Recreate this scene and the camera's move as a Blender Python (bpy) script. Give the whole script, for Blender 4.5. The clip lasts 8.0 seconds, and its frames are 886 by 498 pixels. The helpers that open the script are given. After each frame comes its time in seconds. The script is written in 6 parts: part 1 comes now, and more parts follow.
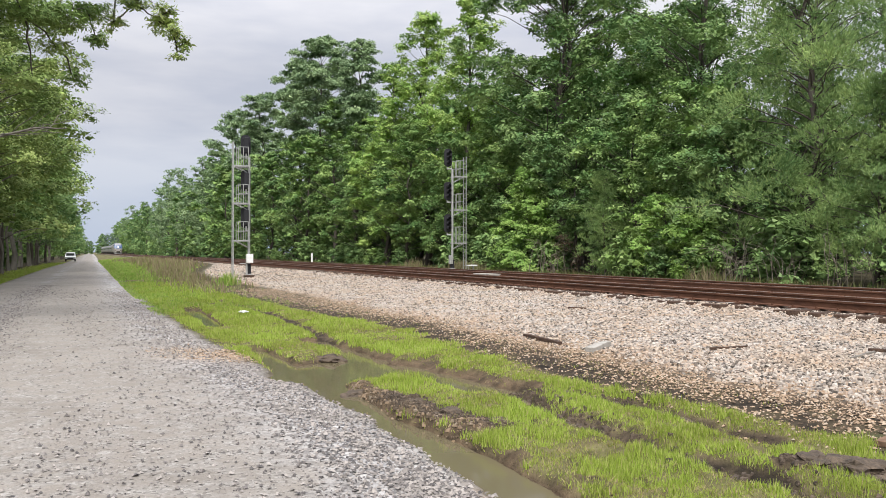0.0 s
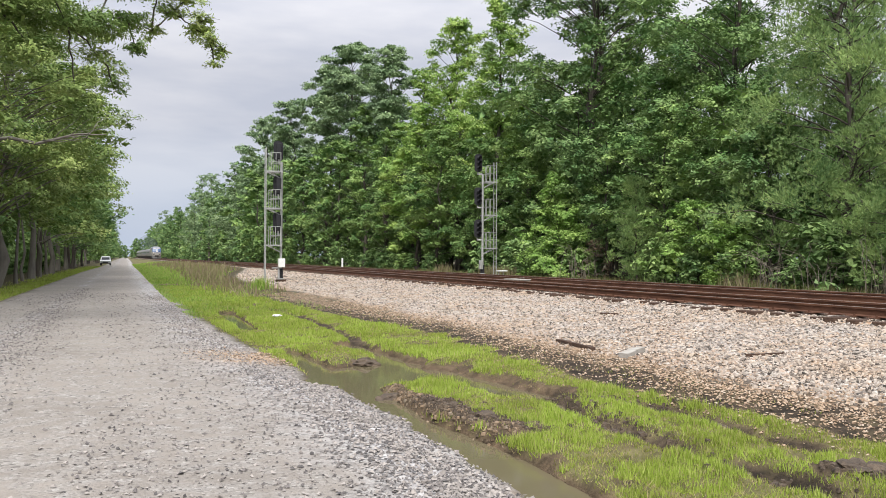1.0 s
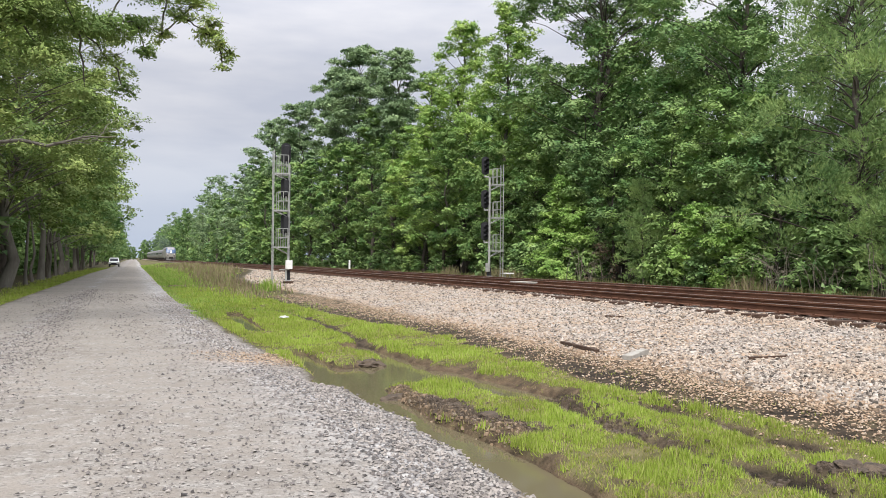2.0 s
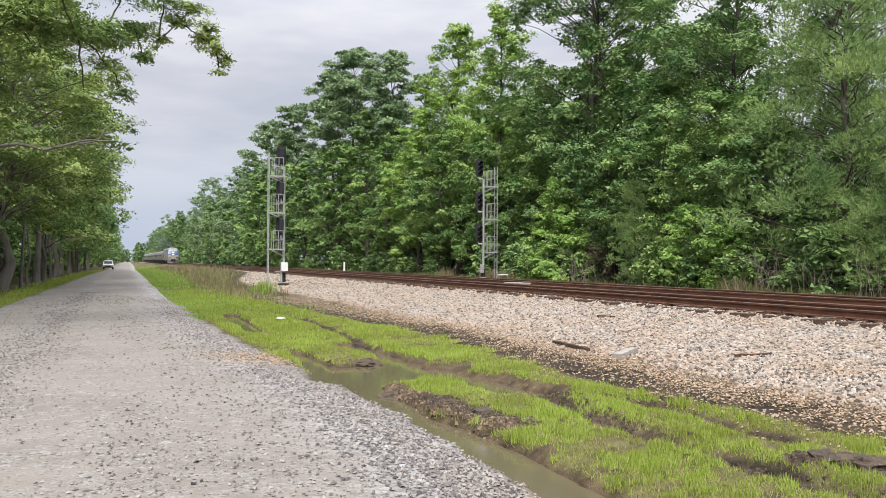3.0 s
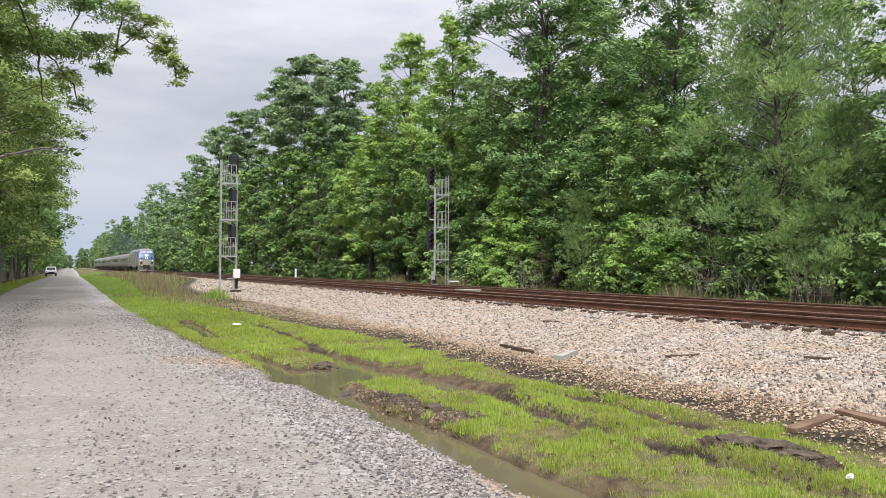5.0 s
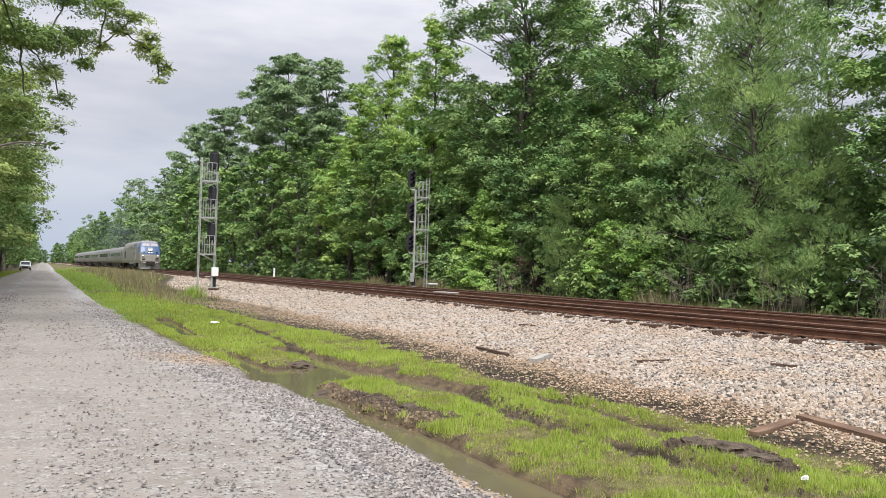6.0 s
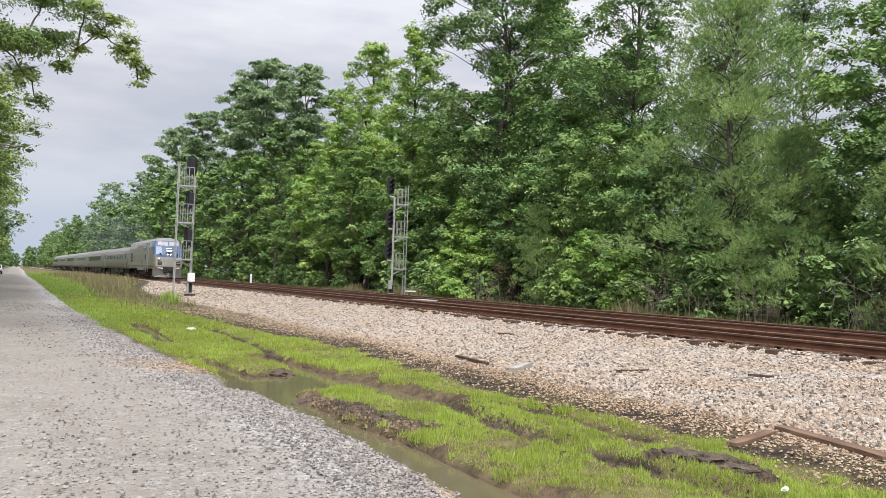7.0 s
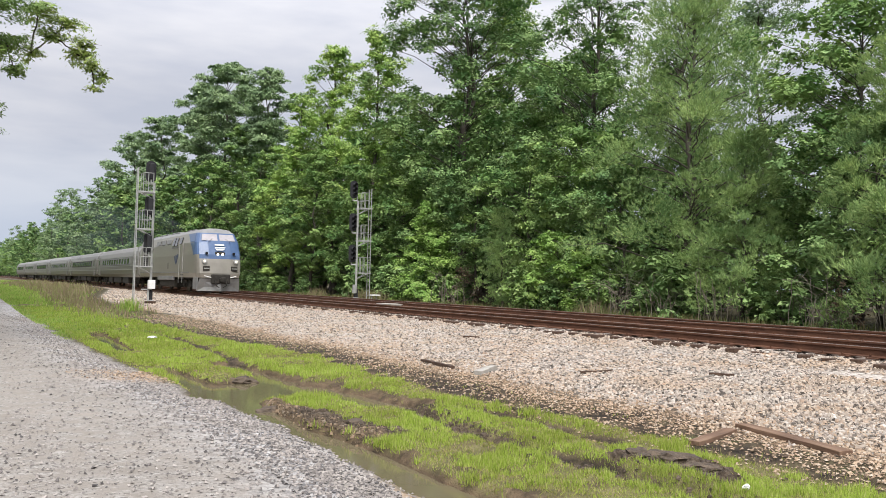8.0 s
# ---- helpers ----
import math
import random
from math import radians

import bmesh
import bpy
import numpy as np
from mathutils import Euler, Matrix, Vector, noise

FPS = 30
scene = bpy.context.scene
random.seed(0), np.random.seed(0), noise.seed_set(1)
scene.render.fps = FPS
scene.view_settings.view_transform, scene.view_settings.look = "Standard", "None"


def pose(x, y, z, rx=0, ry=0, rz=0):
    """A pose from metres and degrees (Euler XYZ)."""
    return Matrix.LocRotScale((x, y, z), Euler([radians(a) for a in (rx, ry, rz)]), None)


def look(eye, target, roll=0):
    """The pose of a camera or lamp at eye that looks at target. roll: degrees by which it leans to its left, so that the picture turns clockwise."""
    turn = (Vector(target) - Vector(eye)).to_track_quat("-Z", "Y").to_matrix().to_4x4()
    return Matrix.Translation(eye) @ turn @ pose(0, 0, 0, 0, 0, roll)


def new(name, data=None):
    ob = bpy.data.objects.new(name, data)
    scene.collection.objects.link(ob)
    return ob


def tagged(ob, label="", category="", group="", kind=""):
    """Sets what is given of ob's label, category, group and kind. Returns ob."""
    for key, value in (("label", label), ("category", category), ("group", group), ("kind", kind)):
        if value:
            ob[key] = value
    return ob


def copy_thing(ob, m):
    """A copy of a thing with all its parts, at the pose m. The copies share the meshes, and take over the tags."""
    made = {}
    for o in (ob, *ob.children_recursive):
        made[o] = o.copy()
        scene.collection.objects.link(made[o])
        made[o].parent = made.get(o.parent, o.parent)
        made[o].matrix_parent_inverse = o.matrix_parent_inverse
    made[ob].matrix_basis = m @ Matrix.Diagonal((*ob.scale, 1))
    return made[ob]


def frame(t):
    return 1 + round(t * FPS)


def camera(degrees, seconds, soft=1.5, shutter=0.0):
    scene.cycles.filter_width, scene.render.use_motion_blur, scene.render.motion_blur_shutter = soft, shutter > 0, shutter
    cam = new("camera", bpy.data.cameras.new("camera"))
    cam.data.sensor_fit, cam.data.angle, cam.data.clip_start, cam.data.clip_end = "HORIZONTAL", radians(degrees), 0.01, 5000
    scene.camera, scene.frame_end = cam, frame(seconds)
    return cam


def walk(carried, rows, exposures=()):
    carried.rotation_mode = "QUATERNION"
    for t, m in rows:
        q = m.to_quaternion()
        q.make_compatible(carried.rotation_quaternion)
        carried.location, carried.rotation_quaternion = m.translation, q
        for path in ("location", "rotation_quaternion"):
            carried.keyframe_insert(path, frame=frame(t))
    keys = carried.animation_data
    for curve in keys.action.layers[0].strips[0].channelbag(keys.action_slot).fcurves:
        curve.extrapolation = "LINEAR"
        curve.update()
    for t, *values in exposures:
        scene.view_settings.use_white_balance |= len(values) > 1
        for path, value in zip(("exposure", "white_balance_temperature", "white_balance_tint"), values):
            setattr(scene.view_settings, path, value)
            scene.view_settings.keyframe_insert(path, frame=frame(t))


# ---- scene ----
cam = camera(58.2, 8.0, soft=0.5)
PATH = [
    (0, (0.721, 0.796, 1.525), (1.529, 2.626, 1.534), 0.1),
    (0.5, (0.692, 0.777, 1.511), (1.458, 2.625, 1.523), 0.3),
    (1, (0.635, 0.762, 1.518), (1.375, 2.619, 1.54), 0.3),
    (1.5, (0.662, 0.727, 1.518), (1.385, 2.592, 1.545), 0.5),
    (3, (0.511, 0.356, 1.515), (1.247, 2.215, 1.547), 0.3),
    (3.5, (0.511, 0.168, 1.514), (1.275, 2.016, 1.554), 0.1),
    (4, (0.44, -0.001, 1.53), (1.234, 1.834, 1.575), 0.2),
    (4.5, (0.282, -0.182, 1.538), (1.106, 1.64, 1.586), 0.1),
    (6, (0.112, -0.545, 1.545), (1.006, 1.243, 1.601), 1.5),
    (6.5, (0.084, -0.546, 1.565), (1.004, 1.229, 1.631), 1.9),
    (7, (0.068, -0.507, 1.562), (1.011, 1.255, 1.638), 2.0),
    (7.5, (0.06, -0.494, 1.569), (1.032, 1.252, 1.65), 1.7),
    (8, (0.073, -0.508, 1.58), (1.094, 1.21, 1.666), 1.2),
]
walk(cam, [(t, look(eye, target, roll)) for t, eye, target, roll in PATH], [(0.0, 0.0), (8.0, 0.0)])

# ---- light ----
world = bpy.data.worlds.new("overcast_sky")
scene.world = world
world.use_nodes = True
wn, wl = world.node_tree.nodes, world.node_tree.links
wn.clear()
w_out = wn.new("ShaderNodeOutputWorld")
w_bg = wn.new("ShaderNodeBackground")
w_sky = wn.new("ShaderNodeTexSky")
w_sky.sky_type, w_sky.sun_disc = "NISHITA", False
w_sky.sun_elevation, w_sky.sun_rotation = radians(58), radians(200)
w_co = wn.new("ShaderNodeTexCoord")
w_map = wn.new("ShaderNodeMapping")
w_map.inputs["Scale"].default_value = (1.6, 1.6, 7.0)
w_noise = wn.new("ShaderNodeTexNoise")
w_noise.inputs["Scale"].default_value, w_noise.inputs["Detail"].default_value = 2.2, 5.0
w_ramp = wn.new("ShaderNodeValToRGB")
w_ramp.color_ramp.elements[0].position, w_ramp.color_ramp.elements[1].position = 0.38, 0.62
w_ramp.color_ramp.elements[0].color = (0.58, 0.605, 0.70, 1)
w_ramp.color_ramp.elements[1].color = (0.79, 0.79, 0.84, 1)
w_sep = wn.new("ShaderNodeSeparateXYZ")
w_alt = wn.new("ShaderNodeMapRange")
w_alt.inputs["From Min"].default_value, w_alt.inputs["From Max"].default_value = 0.0, 0.16
w_low = wn.new("ShaderNodeMix")
w_low.data_type = "RGBA"
w_low.inputs[6].default_value = (0.52, 0.60, 0.76, 1)
w_top = wn.new("ShaderNodeMapRange")
w_top.inputs["From Min"].default_value, w_top.inputs["From Max"].default_value = 0.22, 1.0
w_top.inputs["To Min"].default_value, w_top.inputs["To Max"].default_value = 1.0, 2.7
w_gain = wn.new("ShaderNodeMix")
w_gain.data_type, w_gain.blend_type = "RGBA", "MULTIPLY"
w_gain.inputs[0].default_value = 1.0
w_mul = wn.new("ShaderNodeMix")
w_mul.data_type, w_mul.blend_type = "RGBA", "MULTIPLY"
w_mul.inputs[0].default_value = 1.0
w_mul.inputs[7].default_value = (0.1, 0.1, 0.1, 1)
w_mix = wn.new("ShaderNodeMix")
w_mix.data_type = "RGBA"
w_mix.inputs[0].default_value = 0.92
wl.new(w_co.outputs["Generated"], w_map.inputs["Vector"])
wl.new(w_map.outputs["Vector"], w_noise.inputs["Vector"])
wl.new(w_noise.outputs["Fac"], w_ramp.inputs["Fac"])
wl.new(w_co.outputs["Generated"], w_sep.inputs[0])
wl.new(w_sep.outputs["Z"], w_alt.inputs["Value"])
wl.new(w_sep.outputs["Z"], w_top.inputs["Value"])
wl.new(w_alt.outputs[0], w_low.inputs[0])
wl.new(w_ramp.outputs["Color"], w_low.inputs[7])
wl.new(w_low.outputs[2], w_gain.inputs[6])
wl.new(w_top.outputs[0], w_gain.inputs[7])
wl.new(w_sky.outputs[0], w_mul.inputs[6])
wl.new(w_mul.outputs[2], w_mix.inputs[6])
wl.new(w_gain.outputs[2], w_mix.inputs[7])
wl.new(w_mix.outputs[2], w_bg.inputs["Color"])
wl.new(w_bg.outputs[0], w_out.inputs["Surface"])
w_bg.inputs["Strength"].default_value = 1.0

sun = new("sun", bpy.data.lights.new("sun", "SUN"))
sun.data.energy, sun.data.angle, sun.data.color = 4.1, radians(32), (1.0, 0.97, 0.92)
sun.matrix_world = look((0, 0, 60), (20, 40, 0))

# ---- materials ----


def node_mat(name):
    m = bpy.data.materials.new(name)
    m.use_nodes = True
    nt = m.node_tree
    return m, nt, nt.nodes["Principled BSDF"]


def ramp_node(nt, colours, positions=None):
    r = nt.nodes.new("ShaderNodeValToRGB")
    el = r.color_ramp.elements
    n = len(colours)
    while len(el) < n:
        el.new(0.5)
    for k, c in enumerate(colours):
        el[k].position = positions[k] if positions else k / max(1, n - 1)
        el[k].color = (*c, 1)
    return r


def surface(name, colours, scale=4.0, rough=0.8, metal=0.0, bump=0.2, bump_scale=40.0, positions=None, rough_var=0.1, stretch=(1, 1, 1)):
    """Noise-driven colour, roughness and relief in object space."""
    m, nt, b = node_mat(name)
    co = nt.nodes.new("ShaderNodeTexCoord")
    mp = nt.nodes.new("ShaderNodeMapping")
    mp.inputs["Scale"].default_value = stretch
    nt.links.new(co.outputs["Object"], mp.inputs["Vector"])
    n1 = nt.nodes.new("ShaderNodeTexNoise")
    n1.inputs["Scale"].default_value, n1.inputs["Detail"].default_value, n1.inputs["Roughness"].default_value = scale, 6.0, 0.65
    nt.links.new(mp.outputs["Vector"], n1.inputs["Vector"])
    r = ramp_node(nt, colours, positions or [0.3 + 0.4 * k / max(1, len(colours) - 1) for k in range(len(colours))])
    nt.links.new(n1.outputs["Fac"], r.inputs["Fac"])
    nt.links.new(r.outputs["Color"], b.inputs["Base Color"])
    n2 = nt.nodes.new("ShaderNodeTexNoise")
    n2.inputs["Scale"].default_value, n2.inputs["Detail"].default_value = bump_scale, 4.0
    nt.links.new(mp.outputs["Vector"], n2.inputs["Vector"])
    bu = nt.nodes.new("ShaderNodeBump")
    bu.inputs["Strength"].default_value, bu.inputs["Distance"].default_value = bump, 0.02
    nt.links.new(n2.outputs["Fac"], bu.inputs["Height"])
    nt.links.new(bu.outputs["Normal"], b.inputs["Normal"])
    rr = nt.nodes.new("ShaderNodeMapRange")
    rr.inputs["To Min"].default_value, rr.inputs["To Max"].default_value = max(0.02, rough - rough_var), min(1, rough + rough_var)
    nt.links.new(n1.outputs["Fac"], rr.inputs["Value"])
    nt.links.new(rr.outputs[0], b.inputs["Roughness"])
    b.inputs["Metallic"].default_value = metal
    return m


def islands(name, colours, rough=0.7, see_through=0.0, tint_scale=0.0, tint=(1, 1, 1), positions=None):
    """Every leaf, blade or stone of a joined mesh has its own shade of the ramp."""
    m, nt, b = node_mat(name)
    g = nt.nodes.new("ShaderNodeNewGeometry")
    r = ramp_node(nt, colours, positions)
    nt.links.new(g.outputs["Random Per Island"], r.inputs["Fac"])
    col = r.outputs["Color"]
    if tint_scale:
        co = nt.nodes.new("ShaderNodeTexCoord")
        n = nt.nodes.new("ShaderNodeTexNoise")
        n.inputs["Scale"].default_value, n.inputs["Detail"].default_value = tint_scale, 3.0
        nt.links.new(co.outputs["Object"], n.inputs["Vector"])
        mr = nt.nodes.new("ShaderNodeMapRange")
        mr.inputs["From Min"].default_value, mr.inputs["From Max"].default_value = 0.38, 0.64
        nt.links.new(n.outputs["Fac"], mr.inputs["Value"])
        mx = nt.nodes.new("ShaderNodeMix")
        mx.data_type, mx.blend_type = "RGBA", "MULTIPLY"
        nt.links.new(mr.outputs[0], mx.inputs[0])
        nt.links.new(col, mx.inputs[6])
        mx.inputs[7].default_value = (*tint, 1)
        col = mx.outputs[2]
    nt.links.new(col, b.inputs["Base Color"])
    b.inputs["Roughness"].default_value = rough
    if see_through:
        b.inputs["Specular IOR Level"].default_value = 0.12
        out = nt.nodes["Material Output"]
        tr = nt.nodes.new("ShaderNodeBsdfTranslucent")
        nt.links.new(col, tr.inputs["Color"])
        ms = nt.nodes.new("ShaderNodeMixShader")
        ms.inputs[0].default_value = see_through
        nt.links.new(b.outputs[0], ms.inputs[1])
        nt.links.new(tr.outputs[0], ms.inputs[2])
        nt.links.new(ms.outputs[0], out.inputs["Surface"])
    return m


def glow(name, colour, strength):
    m, nt, b = node_mat(name)
    b.inputs["Base Color"].default_value = (*colour, 1)
    b.inputs["Emission Color"].default_value = (*colour, 1)
    b.inputs["Emission Strength"].default_value = strength
    return m


def ground_material():
    """Blends gravel, ballast fines, mud and turf by the zone weights stored on the ground."""
    m, nt, b = node_mat("ground_mix")
    co = nt.nodes.new("ShaderNodeTexCoord")

    def noise_tex(scale, detail=5.0, rough=0.6):
        n = nt.nodes.new("ShaderNodeTexNoise")
        n.inputs["Scale"].default_value, n.inputs["Detail"].default_value, n.inputs["Roughness"].default_value = scale, detail, rough
        nt.links.new(co.outputs["Object"], n.inputs["Vector"])
        return n.outputs["Fac"]

    def cells(scale):
        v = nt.nodes.new("ShaderNodeTexVoronoi")
        v.inputs["Scale"].default_value = scale
        nt.links.new(co.outputs["Object"], v.inputs["Vector"])
        return v

    def ramp(fac, colours, positions=None):
        r = ramp_node(nt, colours, positions)
        nt.links.new(fac, r.inputs["Fac"])
        return r.outputs["Color"]

    def mix(fac, a, c, kind="MIX"):
        x = nt.nodes.new("ShaderNodeMix")
        x.data_type, x.blend_type = "RGBA", kind
        if isinstance(fac, float):
            x.inputs[0].default_value = fac
        else:
            nt.links.new(fac, x.inputs[0])
        nt.links.new(a, x.inputs[6])
        nt.links.new(c, x.inputs[7])
        return x.outputs[2]

    def weight(name):
        a = nt.nodes.new("ShaderNodeAttribute")
        a.attribute_name = name
        return a.outputs["Fac"]

    fine, mid, broad = noise_tex(60.0), noise_tex(5.0), noise_tex(0.6, 4.0)
    peb, peb2 = cells(38.0), cells(16.0)
    sep = nt.nodes.new("ShaderNodeSeparateColor")
    nt.links.new(peb.outputs["Color"], sep.inputs[0])
    sep2 = nt.nodes.new("ShaderNodeSeparateColor")
    nt.links.new(peb2.outputs["Color"], sep2.inputs[0])
    road_a = ramp(sep.outputs[0], [(0.110, 0.100, 0.092), (0.262, 0.243, 0.221), (0.312, 0.29, 0.264), (0.40, 0.376, 0.347)], [0.0, 0.15, 0.65, 1.0])
    road_b = ramp(broad, [(0.238, 0.213, 0.186), (0.308, 0.276, 0.242)], [0.35, 0.62])
    dust = ramp(mid, [(0, 0, 0), (1, 1, 1)], [0.38, 0.60])
    road = mix(dust, road_a, road_b)
    loose = ramp(sep2.outputs[0], [(0.12, 0.12, 0.125), (0.30, 0.29, 0.29), (0.43, 0.41, 0.40), (0.56, 0.54, 0.52)])
    road = mix(weight("coarse"), road, loose)
    tan = ramp(sep.outputs[1], [(0.36, 0.23, 0.13), (0.52, 0.36, 0.22), (0.60, 0.47, 0.33)])
    road = mix(weight("tan"), road, tan)
    bal = ramp(sep2.outputs[0], [(0.22, 0.19, 0.17), (0.40, 0.36, 0.32), (0.52, 0.47, 0.42), (0.62, 0.58, 0.53)])
    bal_o = ramp(sep2.outputs[1], [(0.30, 0.19, 0.12), (0.46, 0.31, 0.20), (0.52, 0.42, 0.32)])
    bal = mix(weight("orange"), bal, bal_o)
    mud = ramp(mid, [(0.055, 0.040, 0.026), (0.135, 0.096, 0.060), (0.22, 0.155, 0.095)], [0.32, 0.5, 0.68])
    earth = ramp(mid, [(0.018, 0.015, 0.012), (0.050, 0.038, 0.028), (0.10, 0.075, 0.052)], [0.32, 0.5, 0.68])
    mud = mix(weight("dark"), mud, earth)
    turf = ramp(mid, [(0.070, 0.060, 0.030), (0.135, 0.125, 0.055), (0.20, 0.175, 0.085)], [0.3, 0.5, 0.7])
    litter = ramp(mid, [(0.03, 0.026, 0.016), (0.075, 0.06, 0.036), (0.06, 0.075, 0.03)], [0.3, 0.5, 0.7])
    col = mix(weight("grass"), litter, turf)
    col = mix(weight("ballast"), col, bal)
    col = mix(weight("road"), col, road)
    col = mix(weight("mud"), col, mud)
    nt.links.new(col, b.inputs["Base Color"])
    wet = nt.nodes.new("ShaderNodeMapRange")
    wet.inputs["To Min"].default_value, wet.inputs["To Max"].default_value = 0.92, 0.74
    nt.links.new(weight("mud"), wet.inputs["Value"])
    nt.links.new(wet.outputs[0], b.inputs["Roughness"])
    b1 = nt.nodes.new("ShaderNodeBump")
    b1.inputs["Strength"].default_value, b1.inputs["Distance"].default_value = 0.55, 0.012
    nt.links.new(peb.outputs["Distance"], b1.inputs["Height"])
    b1.invert = True
    b2 = nt.nodes.new("ShaderNodeBump")
    b2.inputs["Strength"].default_value, b2.inputs["Distance"].default_value = 0.5, 0.03
    nt.links.new(fine, b2.inputs["Height"])
    nt.links.new(b1.outputs["Normal"], b2.inputs["Normal"])
    b3 = nt.nodes.new("ShaderNodeBump")
    b3.inputs["Distance"].default_value = 0.035
    b3.invert = True
    nt.links.new(weight("ballast"), b3.inputs["Strength"])
    nt.links.new(peb2.outputs["Distance"], b3.inputs["Height"])
    nt.links.new(b2.outputs["Normal"], b3.inputs["Normal"])
    b4 = nt.nodes.new("ShaderNodeBump")
    b4.inputs["Distance"].default_value = 0.06
    nt.links.new(weight("mud"), b4.inputs["Strength"])
    nt.links.new(noise_tex(17.0, 6.0, 0.7), b4.inputs["Height"])
    nt.links.new(b3.outputs["Normal"], b4.inputs["Normal"])
    nt.links.new(b4.outputs["Normal"], b.inputs["Normal"])
    b.inputs["Specular IOR Level"].default_value = 0.15
    return m


GROUND = ground_material()
BARK = surface("bark", [(0.035, 0.028, 0.022), (0.075, 0.062, 0.050), (0.12, 0.105, 0.09)], 3.0, 0.95, bump=0.8, bump_scale=14.0, stretch=(1, 1, 0.25))
BARK_PALE = surface("bark_pale", [(0.112, 0.099, 0.081), (0.186, 0.167, 0.143), (0.248, 0.229, 0.198)], 3.0, 0.95, bump=0.6, bump_scale=14.0, stretch=(1, 1, 0.3))
LEAF = {
    "oak": islands("oak_leaves", [(0.155, 0.240, 0.083), (0.205, 0.315, 0.107), (0.263, 0.385, 0.135), (0.356, 0.463, 0.195)], 0.66, 0.11, 0.55, (0.42, 0.55, 0.56)),
    "poplar": islands("poplar_leaves", [(0.270, 0.388, 0.101), (0.343, 0.477, 0.121), (0.428, 0.565, 0.158), (0.538, 0.638, 0.228)], 0.66, 0.19, 0.55, (0.52, 0.66, 0.62)),
    "mid": islands("broad_leaves", [(0.185, 0.280, 0.086), (0.238, 0.357, 0.108), (0.301, 0.426, 0.132), (0.391, 0.495, 0.198)], 0.66, 0.12, 0.55, (0.42, 0.56, 0.56)),
    # Pine for distance: haze is painted in as paler, bluer foliage.
    "pine_crown": islands("hazed_pine_foliage", [(0.189, 0.270, 0.131), (0.250, 0.349, 0.169), (0.321, 0.423, 0.213), (0.387, 0.493, 0.264)], 0.7, 0.08, 0.4, (0.55, 0.62, 0.66)),
    "pine": islands("pine_needles", [(0.208, 0.318, 0.111), (0.263, 0.385, 0.133), (0.342, 0.463, 0.160), (0.452, 0.552, 0.217)], 0.6, 0.12, 0.55, (0.50, 0.60, 0.62)),
    "bright": islands("bright_leaves", [(0.242, 0.372, 0.088), (0.301, 0.448, 0.112), (0.367, 0.517, 0.146), (0.446, 0.561, 0.206)], 0.66, 0.19, 0.9, (0.58, 0.72, 0.62)),
    "road": islands("roadside_leaves", [(0.219, 0.292, 0.089), (0.281, 0.371, 0.108), (0.355, 0.442, 0.134), (0.479, 0.534, 0.212)], 0.66, 0.13, 0.5, (0.46, 0.58, 0.55)),
    "dry": islands("dry_leaves", [(0.094, 0.067, 0.042), (0.126, 0.095, 0.060), (0.155, 0.122, 0.081)], 0.8, 0.2),
}
GRASS = islands("grass_blades", [(0.20, 0.27, 0.042), (0.335, 0.46, 0.068), (0.44, 0.57, 0.10), (0.54, 0.62, 0.18), (0.54, 0.45, 0.25)], 0.6, 0.35, 0.9, (0.80, 0.76, 0.8), [0.0, 0.3, 0.65, 0.9, 1.0])
THIN = islands("thin_grass_blades", [(0.16, 0.15, 0.05), (0.30, 0.36, 0.07), (0.40, 0.48, 0.10), (0.42, 0.36, 0.18), (0.50, 0.42, 0.25)], 0.7, 0.3, 0.9, (0.8, 0.75, 0.75))
WEED = islands("weed_blades", [(0.17, 0.30, 0.045), (0.26, 0.44, 0.075), (0.37, 0.54, 0.12), (0.52, 0.52, 0.24)], 0.6, 0.35, 0.5, (0.9, 0.8, 0.8))
ROUGH = islands("rough_grass", [(0.07, 0.10, 0.025), (0.12, 0.16, 0.04), (0.20, 0.20, 0.08), (0.30, 0.24, 0.14)], 0.7, 0.25, 0.5, (0.8, 0.75, 0.8))
STRAW = islands("dead_stalks", [(0.20, 0.16, 0.09), (0.30, 0.25, 0.15), (0.24, 0.18, 0.13), (0.20, 0.25, 0.07), (0.40, 0.34, 0.22)], 0.9, 0.2)
# Near-black first shade scatters dark stones that stand in for shaded crevices.
STONE = islands("ballast_stones", [(0.053, 0.046, 0.039), (0.163, 0.140, 0.120), (0.326, 0.279, 0.240), (0.403, 0.358, 0.308), (0.499, 0.447, 0.391), (0.384, 0.289, 0.216), (0.557, 0.512, 0.461)], 0.85, 0.0, 0.8, (0.97, 0.88, 0.78))
STONE_TAN = islands("toe_stones", [(0.060, 0.042, 0.029), (0.235, 0.160, 0.104), (0.360, 0.255, 0.168), (0.430, 0.318, 0.218), (0.470, 0.390, 0.310)], 0.85)
GRIT = islands("road_gravel", [(0.069, 0.064, 0.063), (0.162, 0.145, 0.137), (0.249, 0.224, 0.205), (0.324, 0.291, 0.265), (0.374, 0.337, 0.307)], 0.85)
CLOD = surface("mud_clods", [(0.035, 0.026, 0.019), (0.085, 0.062, 0.043), (0.15, 0.11, 0.075)], 12.0, 0.85, bump=0.8, bump_scale=60.0)
RUST = surface("rusty_rail", [(0.058, 0.025, 0.014), (0.113, 0.049, 0.027), (0.172, 0.082, 0.047)], 6.0, 0.8, 0.2, 0.3, 90.0, stretch=(1, 0.3, 1))
